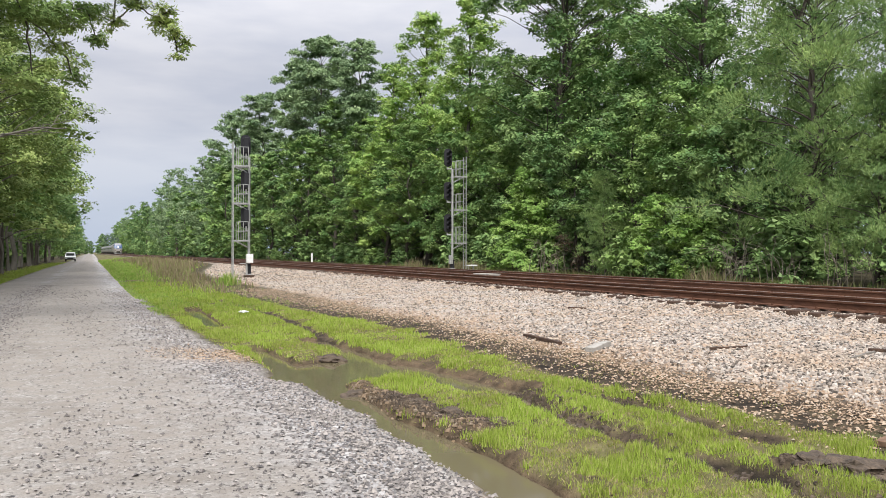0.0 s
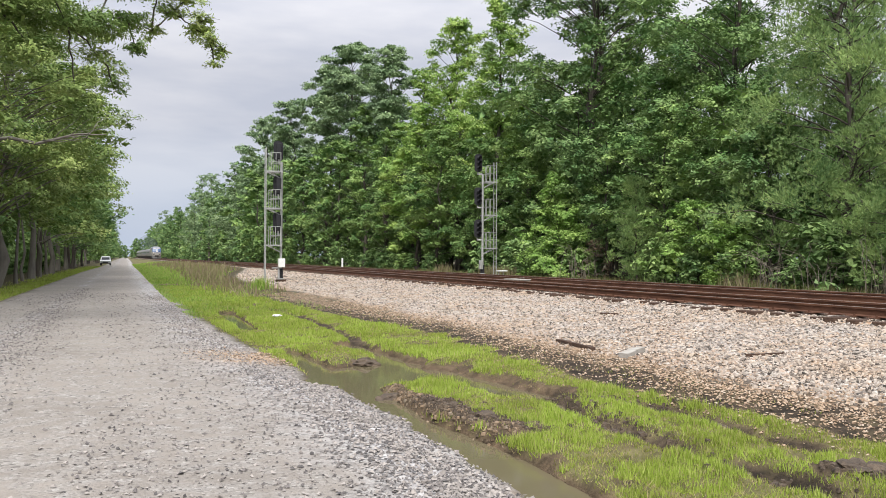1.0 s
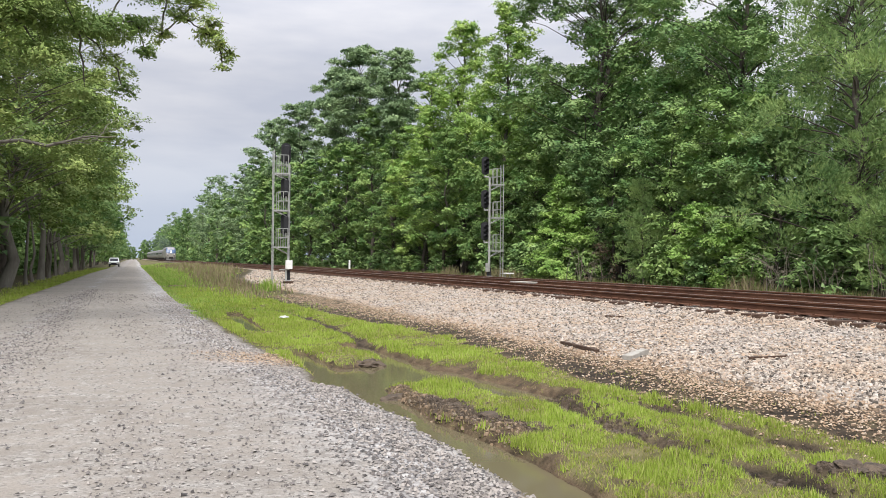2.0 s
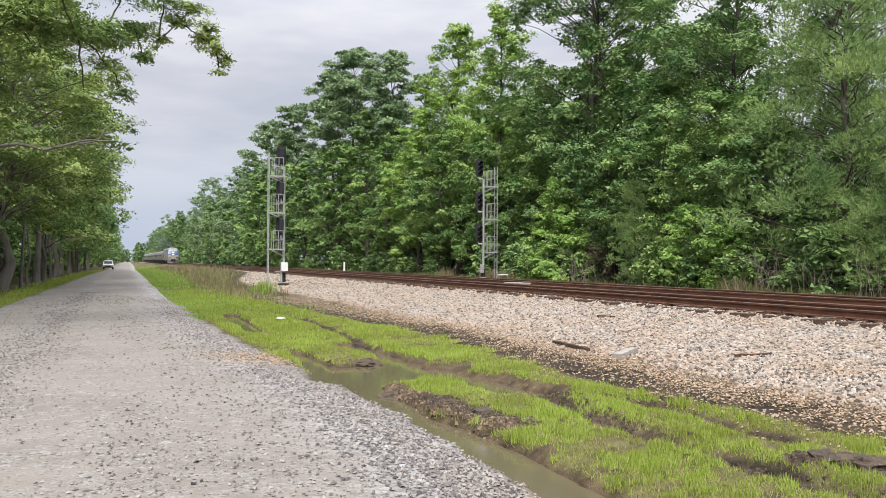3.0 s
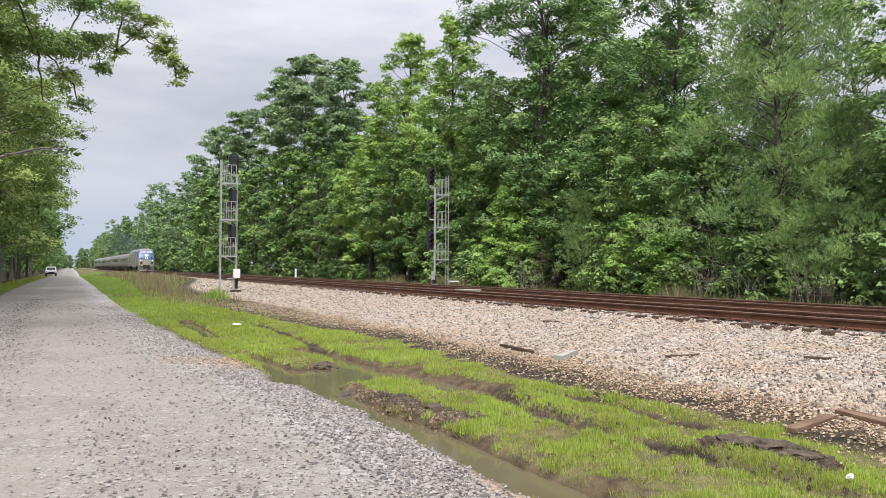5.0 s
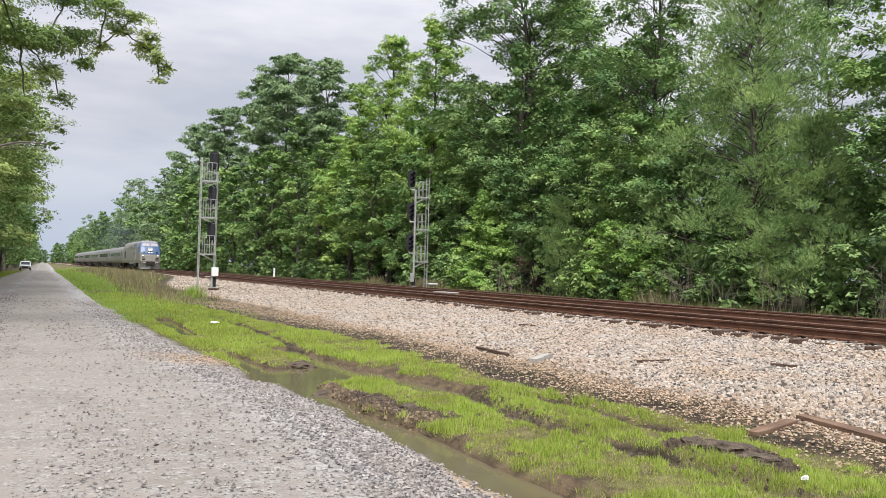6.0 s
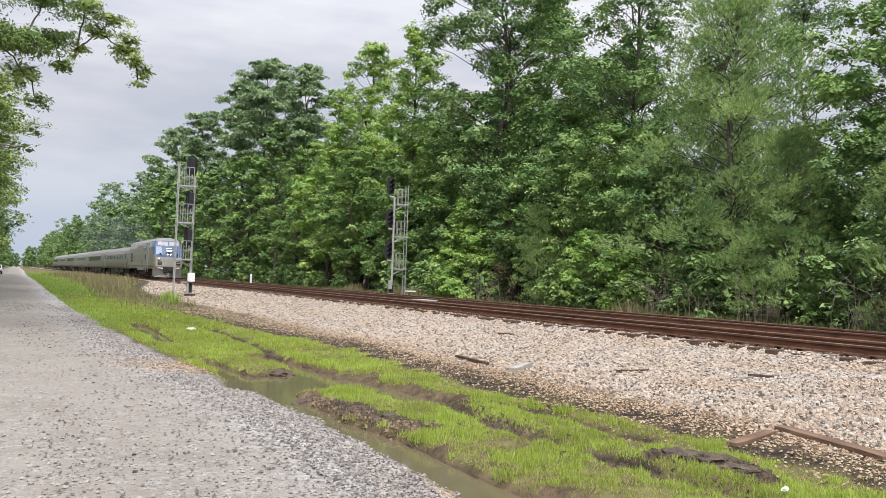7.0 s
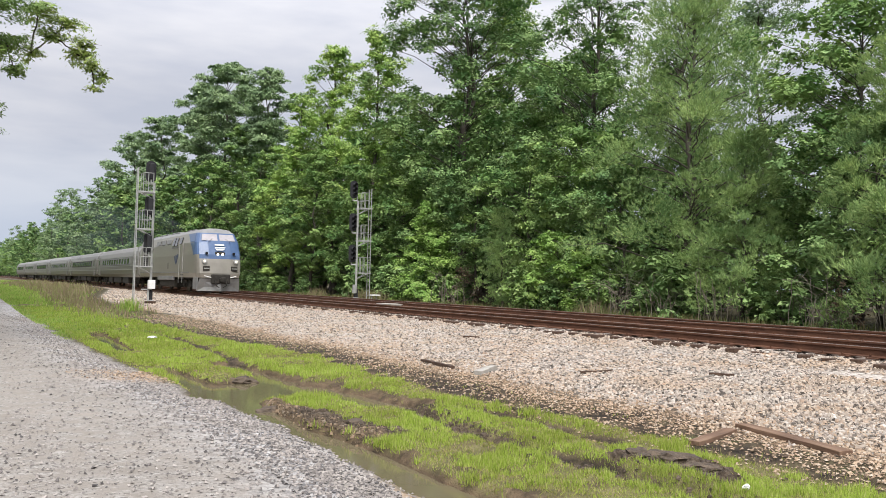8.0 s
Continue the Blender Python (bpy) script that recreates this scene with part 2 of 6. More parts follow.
RAIL_TOP = surface("worn_railhead", [(0.42, 0.36, 0.34), (0.60, 0.56, 0.54)], 8.0, 0.36, 0.7, 0.05, 60.0, stretch=(1, 0.1, 1))
TIE = surface("weathered_tie", [(0.026, 0.015, 0.010), (0.060, 0.034, 0.022), (0.115, 0.070, 0.046)], 7.0, 0.9, bump=0.6, bump_scale=30.0, stretch=(0.25, 1, 1))
TIMBER = surface("old_timber", [(0.075, 0.042, 0.026), (0.15, 0.088, 0.055), (0.24, 0.155, 0.10)], 7.0, 0.9, bump=0.6, bump_scale=30.0, stretch=(1, 0.2, 1))
CONCRETE = surface("concrete", [(0.259, 0.241, 0.211), (0.346, 0.324, 0.288), (0.418, 0.393, 0.352)], 9.0, 0.9, bump=0.3, bump_scale=70.0)
GALV = surface("galvanised_steel", [(0.30, 0.305, 0.30), (0.40, 0.405, 0.39), (0.48, 0.48, 0.46)], 6.0, 0.5, 0.35, 0.08, 80.0)
BLACK = surface("signal_black", [(0.010, 0.010, 0.012), (0.018, 0.018, 0.021), (0.028, 0.028, 0.032)], 6.0, 0.85, 0.0, 0.08, 80.0)
WHITE = surface("white_paint", [(0.66, 0.66, 0.64), (0.76, 0.76, 0.74), (0.82, 0.82, 0.81)], 5.0, 0.5, 0.0, 0.06, 70.0)
LENS = surface("dark_lens", [(0.01, 0.01, 0.012), (0.03, 0.03, 0.035)], 4.0, 0.15, 0.0, 0.0)

WATER, _nt, _b = node_mat("muddy_water")
_b.inputs["Base Color"].default_value = (0.130, 0.109, 0.065, 1)
_b.inputs["Roughness"].default_value = 0.06
_b.inputs["IOR"].default_value = 1.33
_n = _nt.nodes.new("ShaderNodeTexNoise")
_n.inputs["Scale"].default_value = 9.0
_bu = _nt.nodes.new("ShaderNodeBump")
_bu.inputs["Strength"].default_value, _bu.inputs["Distance"].default_value = 0.06, 0.01
_nt.links.new(_n.outputs["Fac"], _bu.inputs["Height"])
_nt.links.new(_bu.outputs["Normal"], _b.inputs["Normal"])

# ---- mesh helpers ----


def part(name, bm, material, parent=None, label="", smooth=False):
    me = bpy.data.meshes.new(name)
    bmesh.ops.recalc_face_normals(bm, faces=bm.faces)
    bm.to_mesh(me)
    bm.free()
    me.materials.append(material)
    if smooth:
        me.polygons.foreach_set("use_smooth", [True] * len(me.polygons))
    ob = new(name, me)
    if parent is not None:
        ob.parent = parent
    if label:
        ob["label"] = label
    return ob


def raw(name, verts, faces, material, parent=None, smooth=False):
    """A mesh from numpy arrays: verts n x 3, faces m x k of one size k."""
    me = bpy.data.meshes.new(name)
    n, (m, k) = len(verts), faces.shape
    me.vertices.add(n)
    me.vertices.foreach_set("co", np.ascontiguousarray(verts, dtype=np.float32).ravel())
    me.loops.add(m * k)
    me.loops.foreach_set("vertex_index", np.ascontiguousarray(faces, dtype=np.int32).ravel())
    me.polygons.add(m)
    me.polygons.foreach_set("loop_start", np.arange(0, m * k, k, dtype=np.int32))
    me.polygons.foreach_set("use_smooth", np.full(m, smooth))
    me.update(calc_edges=True)
    me.materials.append(material)
    ob = new(name, me)
    if parent is not None:
        ob.parent = parent
    return ob


def box(bm, c, s, m=None, bevel=0.0):
    """A box of size s round c, turned by the matrix m about c."""
    t = Matrix.Translation(c) @ (m or Matrix()) @ Matrix.Diagonal((*s, 1))
    made = bmesh.ops.create_cube(bm, size=1.0, matrix=t)["verts"]
    if bevel:
        ed = list({e for v in made for e in v.link_edges})
        bmesh.ops.bevel(bm, geom=ed, offset=bevel, segments=1, affect="EDGES")
    return bm


def rod(bm, a, b, r, r2=None, seg=8):
    """A round bar from a to b."""
    a, b = Vector(a), Vector(b)
    d = b - a
    t = Matrix.Translation((a + b) / 2) @ d.to_track_quat("Z", "Y").to_matrix().to_4x4()
    bmesh.ops.create_cone(bm, cap_ends=True, segments=seg, radius1=r, radius2=r if r2 is None else r2, depth=d.length, matrix=t)
    return bm


def bm_box(c, s, m=None, bevel=0.0):
    return box(bmesh.new(), c, s, m, bevel)


def bm_rod(a, b, r, r2=None, seg=8):
    return rod(bmesh.new(), a, b, r, r2, seg)


def thing(name, m, label, category, group="", kind=""):
    ob = new(name)
    ob.matrix_basis = m
    return tagged(ob, label, category, group, kind)


def vnoise(x, y, scale, seed=0):
    """Smooth value noise in 0..1 on arrays."""
    x, y = np.asarray(x, float) * scale, np.asarray(y, float) * scale
    xi, yi = np.floor(x).astype(np.int64), np.floor(y).astype(np.int64)
    fx, fy = x - xi, y - yi
    fx, fy = fx * fx * (3 - 2 * fx), fy * fy * (3 - 2 * fy)

    def h(a, b):
        v = np.sin(a * 127.1 + b * 311.7 + seed * 74.7) * 43758.5453
        return v - np.floor(v)

    return (h(xi, yi) * (1 - fx) + h(xi + 1, yi) * fx) * (1 - fy) + (h(xi, yi + 1) * (1 - fx) + h(xi + 1, yi + 1) * fx) * fy


def fbm(x, y, scale, seed=0, octaves=3):
    t, a, s = 0.0, 0.5, 0.0
    for k in range(octaves):
        t = t + a * vnoise(x, y, scale * 2 ** k, seed + 17 * k)
        s, a = s + a, a / 2
    return t / s


def ease(v, a, b):
    t = np.clip((np.asarray(v, float) - a) / (b - a), 0, 1)
    return t * t * (3 - 2 * t)


# ---- the lie of the land ----
RAIL_Z = 0.62
TRACKS = (14.43, 18.55)
WATER_Z = -0.175


def bend(y):
    """How far the line swings towards the road in the distance."""
    return -0.017 * np.maximum(0.0, np.asarray(y, float) - 90.0) * ease(y, 80, 150)


def road_edge(y):
    return np.interp(y, [4, 7, 9.5, 11.4, 14, 18.6, 23.4, 36, 60], [2.72, 2.84, 2.74, 2.5, 2.26, 2.06, 1.95, 1.8, 1.75])


def verge_edge(y):
    """Where the turf gives way to the dark soil at the foot of the ballast."""
    return np.interp(y, [4.7, 6.6, 7.9, 9.0, 11, 12, 15.5, 21, 33], [6.4, 6.3, 6.05, 6.1, 6.25, 6.15, 6.5, 5.9, 5.3])


def trail(x, y, pts):
    """Distance from a bent line on the ground."""
    best = np.full(np.shape(x), 1e9)
    for (ax, ay), (bx, by) in zip(pts[:-1], pts[1:]):
        t = np.clip(((x - ax) * (bx - ax) + (y - ay) * (by - ay)) / ((bx - ax) ** 2 + (by - ay) ** 2), 0, 1)
        best = np.minimum(best, np.hypot(x - ax - t * (bx - ax), y - ay - t * (by - ay)))
    return best


CHANNEL = ((3.52, 3.0), (3.50, 6.6), (3.41, 8.3), (3.40, 10.4), (3.28, 12.0), (3.32, 14.6))
POOL = ((3.45, 11.3), (4.1, 11.3), (4.6, 11.5))
POOL_BACK = ((3.75, 12.1), (4.5, 12.5))
POOL_TAIL = ((4.65, 11.55), (5.02, 10.3), (5.2, 9.2))
POOL_ARM = ((4.5, 15.4), (4.68, 13.4), (4.55, 12.2))
FAR_PUDDLE = ((3.38, 25.0), (3.25, 18.7))
RUT_LONG = ((5.2, 3.2), (5.02, 5.2), (4.92, 6.4), (4.9, 7.6), (5.15, 9.0))
RUT_SHORT = ((4.95, 10.2), (5.35, 8.9), (5.75, 7.8), (5.9, 6.8), (5.85, 5.7))
RUT_FAR = ((4.75, 15.0), (5.0, 20.0), (4.5, 30.0))
CHURNED = ((5.45, 5.05), (5.8, 4.9), (5.8, 4.55), (5.65, 4.15))
TAN_BANK = ((3.55, 10.2), (3.78, 8.6), (3.98, 7.4))
BARE_BANK = ((3.78, 6.6), (3.85, 5.5), (4.0, 4.3))


def land(x, y):
    """Height of the ground, and the weights of what covers it."""
    x, y = np.asarray(x, float), np.asarray(y, float)
    e = road_edge(y)
    xb = x - np.where(x > 5, bend(y), 0)
    n1, n2, n3 = fbm(x, y, 0.5, 1), fbm(x, y, 2.2, 2), fbm(x, y, 7.0, 3)
    z = np.interp(xb, [-400, -30, -9, -4.2, -3.1, -0.6], [-0.5, -0.2, -0.12, -0.06, 0.0, 0.05])
    right = np.interp(xb, [3.2, 4.6, 6.2, 6.9, 9.0, 12.3, 12.95, 13.2, 16.4, 19.8, 21.6, 24, 60, 400], [-0.10, -0.07, -0.03, 0.04, 0.15, 0.25, 0.325, 0.392, 0.41, 0.41, 0.33, 0.28, 0.3, 0.3])
    tr = ease(x, e - 0.7, e + 0.75)
    mid = np.interp(x, [-0.6, 3.2], [0.05, 0.0])
    z = np.where(x < -0.6, z, mid * (1 - tr) + right * tr)
    # the ditch along the road, the pool, and wheel ruts through the verge
    wob = 1 + 0.55 * (n2 - 0.5) + 0.35 * (n3 - 0.5)
    pinch = 1 - 0.45 * np.exp(-((y - 8.5) / 0.5) ** 2) - 0.5 * np.exp(-((y - 15.0) / 1.6) ** 2)
    dips = [(trail(x, y, CHANNEL), 0.235 * pinch), (trail(x, y, POOL), 0.66), (trail(x, y, POOL_BACK), 0.5), (trail(x, y, POOL_TAIL), 0.42), (trail(x, y, POOL_ARM), 0.24), (trail(x, y, FAR_PUDDLE), 0.22)]
    wet = np.max([np.exp(-(d / (w * wob)) ** 4) for d, w in dips], axis=0)
    churn = np.exp(-(trail(x, y, CHURNED) / 0.24) ** 2)
    rut = np.max([np.exp(-(trail(x, y, pts) / (w * wob)) ** 2) for pts, w in ((RUT_LONG, 0.19), (RUT_SHORT, 0.18), (RUT_FAR, 0.14))], axis=0)
    bank = np.maximum(np.exp(-(trail(x, y, TAN_BANK) / 0.27) ** 2), 0.40 * np.exp(-(trail(x, y, BARE_BANK) / 0.28) ** 2))
    verge = ease(x, e + 0.3, e + 0.9) * (1 - ease(xb, 6.3, 7.0))
    z = z + verge * ((n2 - 0.5) * 0.06 + (n3 - 0.5) * 0.05 + (fbm(x, y, 4.5, 9) - 0.5) * 0.06)
    ridge = np.exp(-((trail(x, y, RUT_LONG) - 0.27) / 0.13) ** 2) + np.exp(-((trail(x, y, RUT_SHORT) - 0.30) / 0.14) ** 2)
    z = z + verge * (0.05 * np.minimum(ridge, 1.2) - 0.07 * rut + 0.02 * bank + 0.05 * churn * (n3 + 0.2))
    dry = np.maximum(z, WATER_Z + 0.035)
    z = np.where(verge > 0.02, dry, z) - 0.22 * wet * ease(x, e - 0.1, e + 0.35)
    z = z + (n1 - 0.5) * 0.05 * (ease(xb, 7, 8) * (1 - ease(xb, 12, 13))) + (n3 - 0.5) * 0.012
    z = z - 0.30 * ease(y, 70, 165) * (1 - ease(y, 190, 300)) * (1 - ease(x, 1, 6)) * ease(x, -9, -3.5)
    # what covers it
    jig = (n2 - 0.5) * 0.5 + (n3 - 0.5) * 0.25
    road = ease(x + jig * 0.8, -3.35, -3.0) * (1 - ease(x + jig * 0.7, e + 0.25, e + 0.62))
    bal = ease(xb + jig * 1.3 - 5.6 * ease(y, 48, 95), 6.9, 7.8) * (1 - ease(xb + jig, 21.4, 22.4))
    far_out = 5.6 * ease(y, 48, 95)
    ve = verge_edge(y)
    mud = verge * ease(wet, 0.02, 0.30)
    mud = np.maximum(mud, verge * ease(rut, 0.30, 0.70) * ease(n2, 0.20, 0.42))
    mud = np.maximum(mud, 0.95 * ease(bank + 0.9 * (n2 - 0.5) + 0.4 * (n3 - 0.5), 0.34, 0.62))
    mud = np.maximum(mud, ease(churn, 0.3, 0.6))
    soil = ease(xb + jig - far_out, ve - 0.15, ve + 0.15) * (1 - ease(xb + jig * 2.2 - far_out, ve + 0.55, ve + 1.15)) * (1 - ease(y, 36, 48)) * ease(0.45 * n1 + 0.55 * n2, 0.34, 0.50)
    seam = np.exp(-((xb - 7.42 + 0.3 * (n1 - 0.5)) / 0.13) ** 2) * ease(n2, 0.3, 0.5) * (1 - ease(y, 8, 9.5))
    mud = np.maximum(mud, np.maximum(soil, seam) * 0.92)
    mud = np.maximum(mud, 0.8 * ease(n2, 0.72, 0.84) * verge * ease(x, 4.2, 4.8) * (1 - ease(y, 24, 30)))
    dark = np.clip(soil + seam + 0.8 * ease(rut, 0.3, 0.7) + churn, 0, 1)
    coarse = np.exp(-((x - e + 0.10) / 0.60) ** 2) * ease(n2, 0.25, 0.5) + 0.65 * np.exp(-((x + 1.15 + 0.25 * n1) / 0.30) ** 2) * ease(n2, 0.35, 0.6)
    tan = np.exp(-((x - 2.35) / 0.55) ** 2 - ((y - 13.4) / 0.8) ** 2) * 1.4 * ease(n2, 0.2, 0.5) + np.exp(-((x - 3.15) / 0.22) ** 2 - ((y - 4.6) / 0.9) ** 2) * ease(n2, 0.3, 0.55)
    orange = np.clip(np.exp(-((xb - 7.2) / 0.7) ** 2) * 0.95 + np.exp(-((xb - 13.1) / 0.30) ** 2) * 0.9 + 0.15, 0, 1) * ease(n2 * 0.6 + n1 * 0.4, 0.3, 0.6)
    grass = np.where(x > 0, ease(x, e + 0.3, e + 0.9) * (1 - ease(xb + jig - far_out, ve - 0.15, ve + 0.2)) * (1 - mud), (1 - road) * ease(x, -6.5, -4.2)) + 0.5 * ease(xb, 21.5, 22.5) * (1 - ease(xb, 24, 25.5))
    return z, dict(road=road, ballast=bal, mud=np.clip(mud, 0, 1), dark=dark, grass=np.clip(grass, 0, 1), coarse=np.clip(coarse, 0, 1), tan=np.clip(tan, 0, 1), orange=orange)


def land_z(x, y):
    return float(land(np.array([x]), np.array([y]))[0][0])


def build_ground():
    xs = np.concatenate([-np.geomspace(1500, 6, 26), np.arange(-5.5, 1.2, 0.22), np.arange(1.2, 7.6, 0.09), np.arange(7.6, 14, 0.2), np.arange(14, 26, 0.6), np.geomspace(26.5, 1500, 26)])
    ys = np.concatenate([[-400, -120, -50, -20, -8, -3, 0, 1.2], np.arange(2, 17, 0.09), np.arange(17, 30, 0.16), np.geomspace(30.3, 150, 70), np.geomspace(155, 3000, 36)])
    gx, gy = np.meshgrid(xs, ys)
    z, w = land(gx.ravel(), gy.ravel())
    v = np.stack([gx.ravel(), gy.ravel(), z], 1)
    nx, ny = len(xs), len(ys)
    i = (np.arange(ny - 1)[:, None] * nx + np.arange(nx - 1)[None, :]).ravel()
    ob = raw("ground", v, np.stack([i, i + 1, i + 1 + nx, i + nx], 1), GROUND, smooth=True)
    for name, values in w.items():
        a = ob.data.attributes.new(name, "FLOAT", "POINT")
        a.data.foreach_set("value", values.astype(np.float32))
    tagged(ob, "gravel road, muddy grass verge and pale railway ballast", "ground", kind="structure")


build_ground()
pm = bmesh.new()
bmesh.ops.create_grid(pm, x_segments=2, y_segments=2, size=1.0, matrix=Matrix.Translation((4.4, 13.5, WATER_Z)) @ Matrix.Diagonal((1.75, 11.9, 1, 1)))
tagged(part("puddle", pm, WATER), "shallow brown rain puddle in the wheel-rutted ditch", "puddle", kind="structure")

# ---- railway ----


def sweep_rail(name, x0, prof, material, parent):
    """A rail of the given profile along the line."""
    ys = np.concatenate([np.arange(-40, 90, 10.0), np.arange(90, 640, 10.0)])
    p = np.array(prof)
    n, k = len(ys), len(p)
    v = np.zeros((n, k, 3))
    v[:, :, 0] = (x0 + bend(ys))[:, None] + p[None, :, 0]
    v[:, :, 1] = ys[:, None]
    v[:, :, 2] = RAIL_Z + p[None, :, 1]
    i, j = np.meshgrid(np.arange(n - 1), np.arange(k), indexing="ij")
    j2 = (j + 1) % k
    f = np.stack([i * k + j, i * k + j2, (i + 1) * k + j2, (i + 1) * k + j], -1).reshape(-1, 4)
    return raw(name, v.reshape(-1, 3), f, material, parent)


RAIL_PROFILE = [(-0.075, -0.172), (0.075, -0.172), (0.075, -0.160), (0.012, -0.140), (0.010, -0.045), (0.036, -0.038), (0.037, -0.006), (0.028, 0.0), (-0.028, 0.0), (-0.037, -0.006), (-0.036, -0.038), (-0.010, -0.045), (-0.012, -0.140), (-0.075, -0.160)]


def joined_boxes(name, centres, size, material, parent):
    c = np.array(centres, float)
    cube = np.array([[x, y, z] for x in (-0.5, 0.5) for y in (-0.5, 0.5) for z in (-0.5, 0.5)]) * np.array(size)
    v = (c[:, None, :] + cube[None]).reshape(-1, 3)
    q = np.array([[0, 1, 3, 2], [4, 6, 7, 5], [0, 4, 5, 1], [2, 3, 7, 6], [0, 2, 6, 4], [1, 5, 7, 3]])
    f = (np.arange(len(c))[:, None, None] * 8 + q[None]).reshape(-1, 4)
    return raw(name, v, f, material, parent)


def build_track(cx, label, y_near):
    tk = thing("railway_track", Matrix(), label, "railway track", "double-track main line", "structure")
    for sx in (-0.7525, 0.7525):
        r = sweep_rail("rail", cx + sx, RAIL_PROFILE, RUST, tk)
        sweep_rail("railhead", cx + sx, [(-0.026, 0.0005), (0.026, 0.0005), (0.026, 0.003), (-0.026, 0.003)], RAIL_TOP, r)
    rng = random.Random(int(cx * 10))
    bm = bm_box((0, 0, 0), (2.74, 0.225, 0.175), bevel=0.012)
    first = part("tie", bm, TIE, tk)
    plates, spikes, rest = [], [], []
    y, k = -6.0, 0
    while y < 330:
        m = pose(cx + float(bend(y)) + rng.uniform(-0.16, 0.10), y, RAIL_Z - 0.188 - 0.0875 + rng.uniform(-0.03, 0.0), rng.uniform(-1, 1), rng.uniform(-0.6, 0.6), rng.uniform(-1.6, 1.6))
        if y < y_near:
            ob = first if k == 0 else bpy.data.objects.new("tie", first.data)
            if k:
                scene.collection.objects.link(ob)
                ob.parent = tk
            ob.matrix_basis = m
            for sx in (-0.7525, 0.7525):
                plates.append((cx + sx, y, RAIL_Z - 0.180))
                for s2 in (-0.095, 0.095):
                    spikes.append((cx + sx + s2, y + rng.choice((-0.05, 0.05)), RAIL_Z - 0.152))
        else:
            rest.append((cx + float(bend(y)), y, RAIL_Z - 0.278))
        y += 0.495 + rng.uniform(-0.035, 0.035)
        k += 1
    joined_boxes("tie_plates", plates, (0.34, 0.19, 0.016), RUST, tk)
    joined_boxes("spikes", spikes, (0.03, 0.03, 0.045), RUST, tk)
    tagged(joined_boxes("far_ties", rest, (2.74, 0.225, 0.175), TIE, tk), kind="stuff")
    return tk


build_track(TRACKS[0], "rusty steel rails spiked to weathered wooden ties on pale ballast", 90)
build_track(TRACKS[1], "rusty far rails on wooden ties beside the nearer line", 60)

# ---- signals and lineside things ----


def signal_head(parent, at, face):
    """A tall black colour-light head with a rounded backing plate, three hoods and lenses. face: +1 towards +y, -1 towards -y."""
    x, y, z = at
    bm = bmesh.new()
    h, w = 1.15, 0.52
    pts = [(-w / 2, -h / 2 + 0.2), (-w / 2, h / 2 - 0.2)] + [(-w / 2 * math.cos(a), h / 2 - 0.2 + 0.2 * math.sin(a)) for a in np.linspace(0.3, math.pi - 0.3, 7)]
    pts += [(w / 2, h / 2 - 0.2), (w / 2, -h / 2 + 0.2)] + [(w / 2 * math.cos(a), -h / 2 + 0.2 - 0.2 * math.sin(a)) for a in np.linspace(0.3, math.pi - 0.3, 7)]
    f = bm.faces.new([bm.verts.new((x + a, y, z + b)) for a, b in pts])
    r = bmesh.ops.extrude_face_region(bm, geom=[f])
    bmesh.ops.translate(bm, vec=(0, 0.03, 0), verts=[v for v in r["geom"] if isinstance(v, bmesh.types.BMVert)])
    head = part("signal_head", bm, BLACK, parent, "black signal head with oval backing plate")
    part("housing", bm_box((x, y - face * 0.12, z), (0.26, 0.22, 0.86), bevel=0.03), BLACK, head)
    for dz in (0.30, 0.0, -0.30):
        bm = bmesh.new()
        for k in range(9):
            a0, a1 = [math.pi * (-0.15 + 1.3 * q / 9) for q in (k, k + 1)]
            ring = [(x + 0.115 * math.cos(a), y + yy, z + dz + 0.115 * math.sin(a)) for yy, a in ((face * 0.02, a0), (face * 0.02, a1), (face * 0.30, a1), (face * 0.30, a0))]
            bm.faces.new([bm.verts.new(p) for p in ring])
        hood = part("hood", bm, BLACK, head)
        bm = bm_rod((x, y + face * 0.03, z + dz), (x, y + face * 0.045, z + dz), 0.095, seg=12)
        part("lens", bm, LENS, head)
    part("bracket", rod(bm_rod((x, y - face * 0.1, z - 0.45), (x, y - face * 0.1, z - 0.72), 0.05), (x, y - face * 0.1, z - 0.70), (x * 0.25, 0.0, z - 0.70), 0.045), GALV, head)
    return head


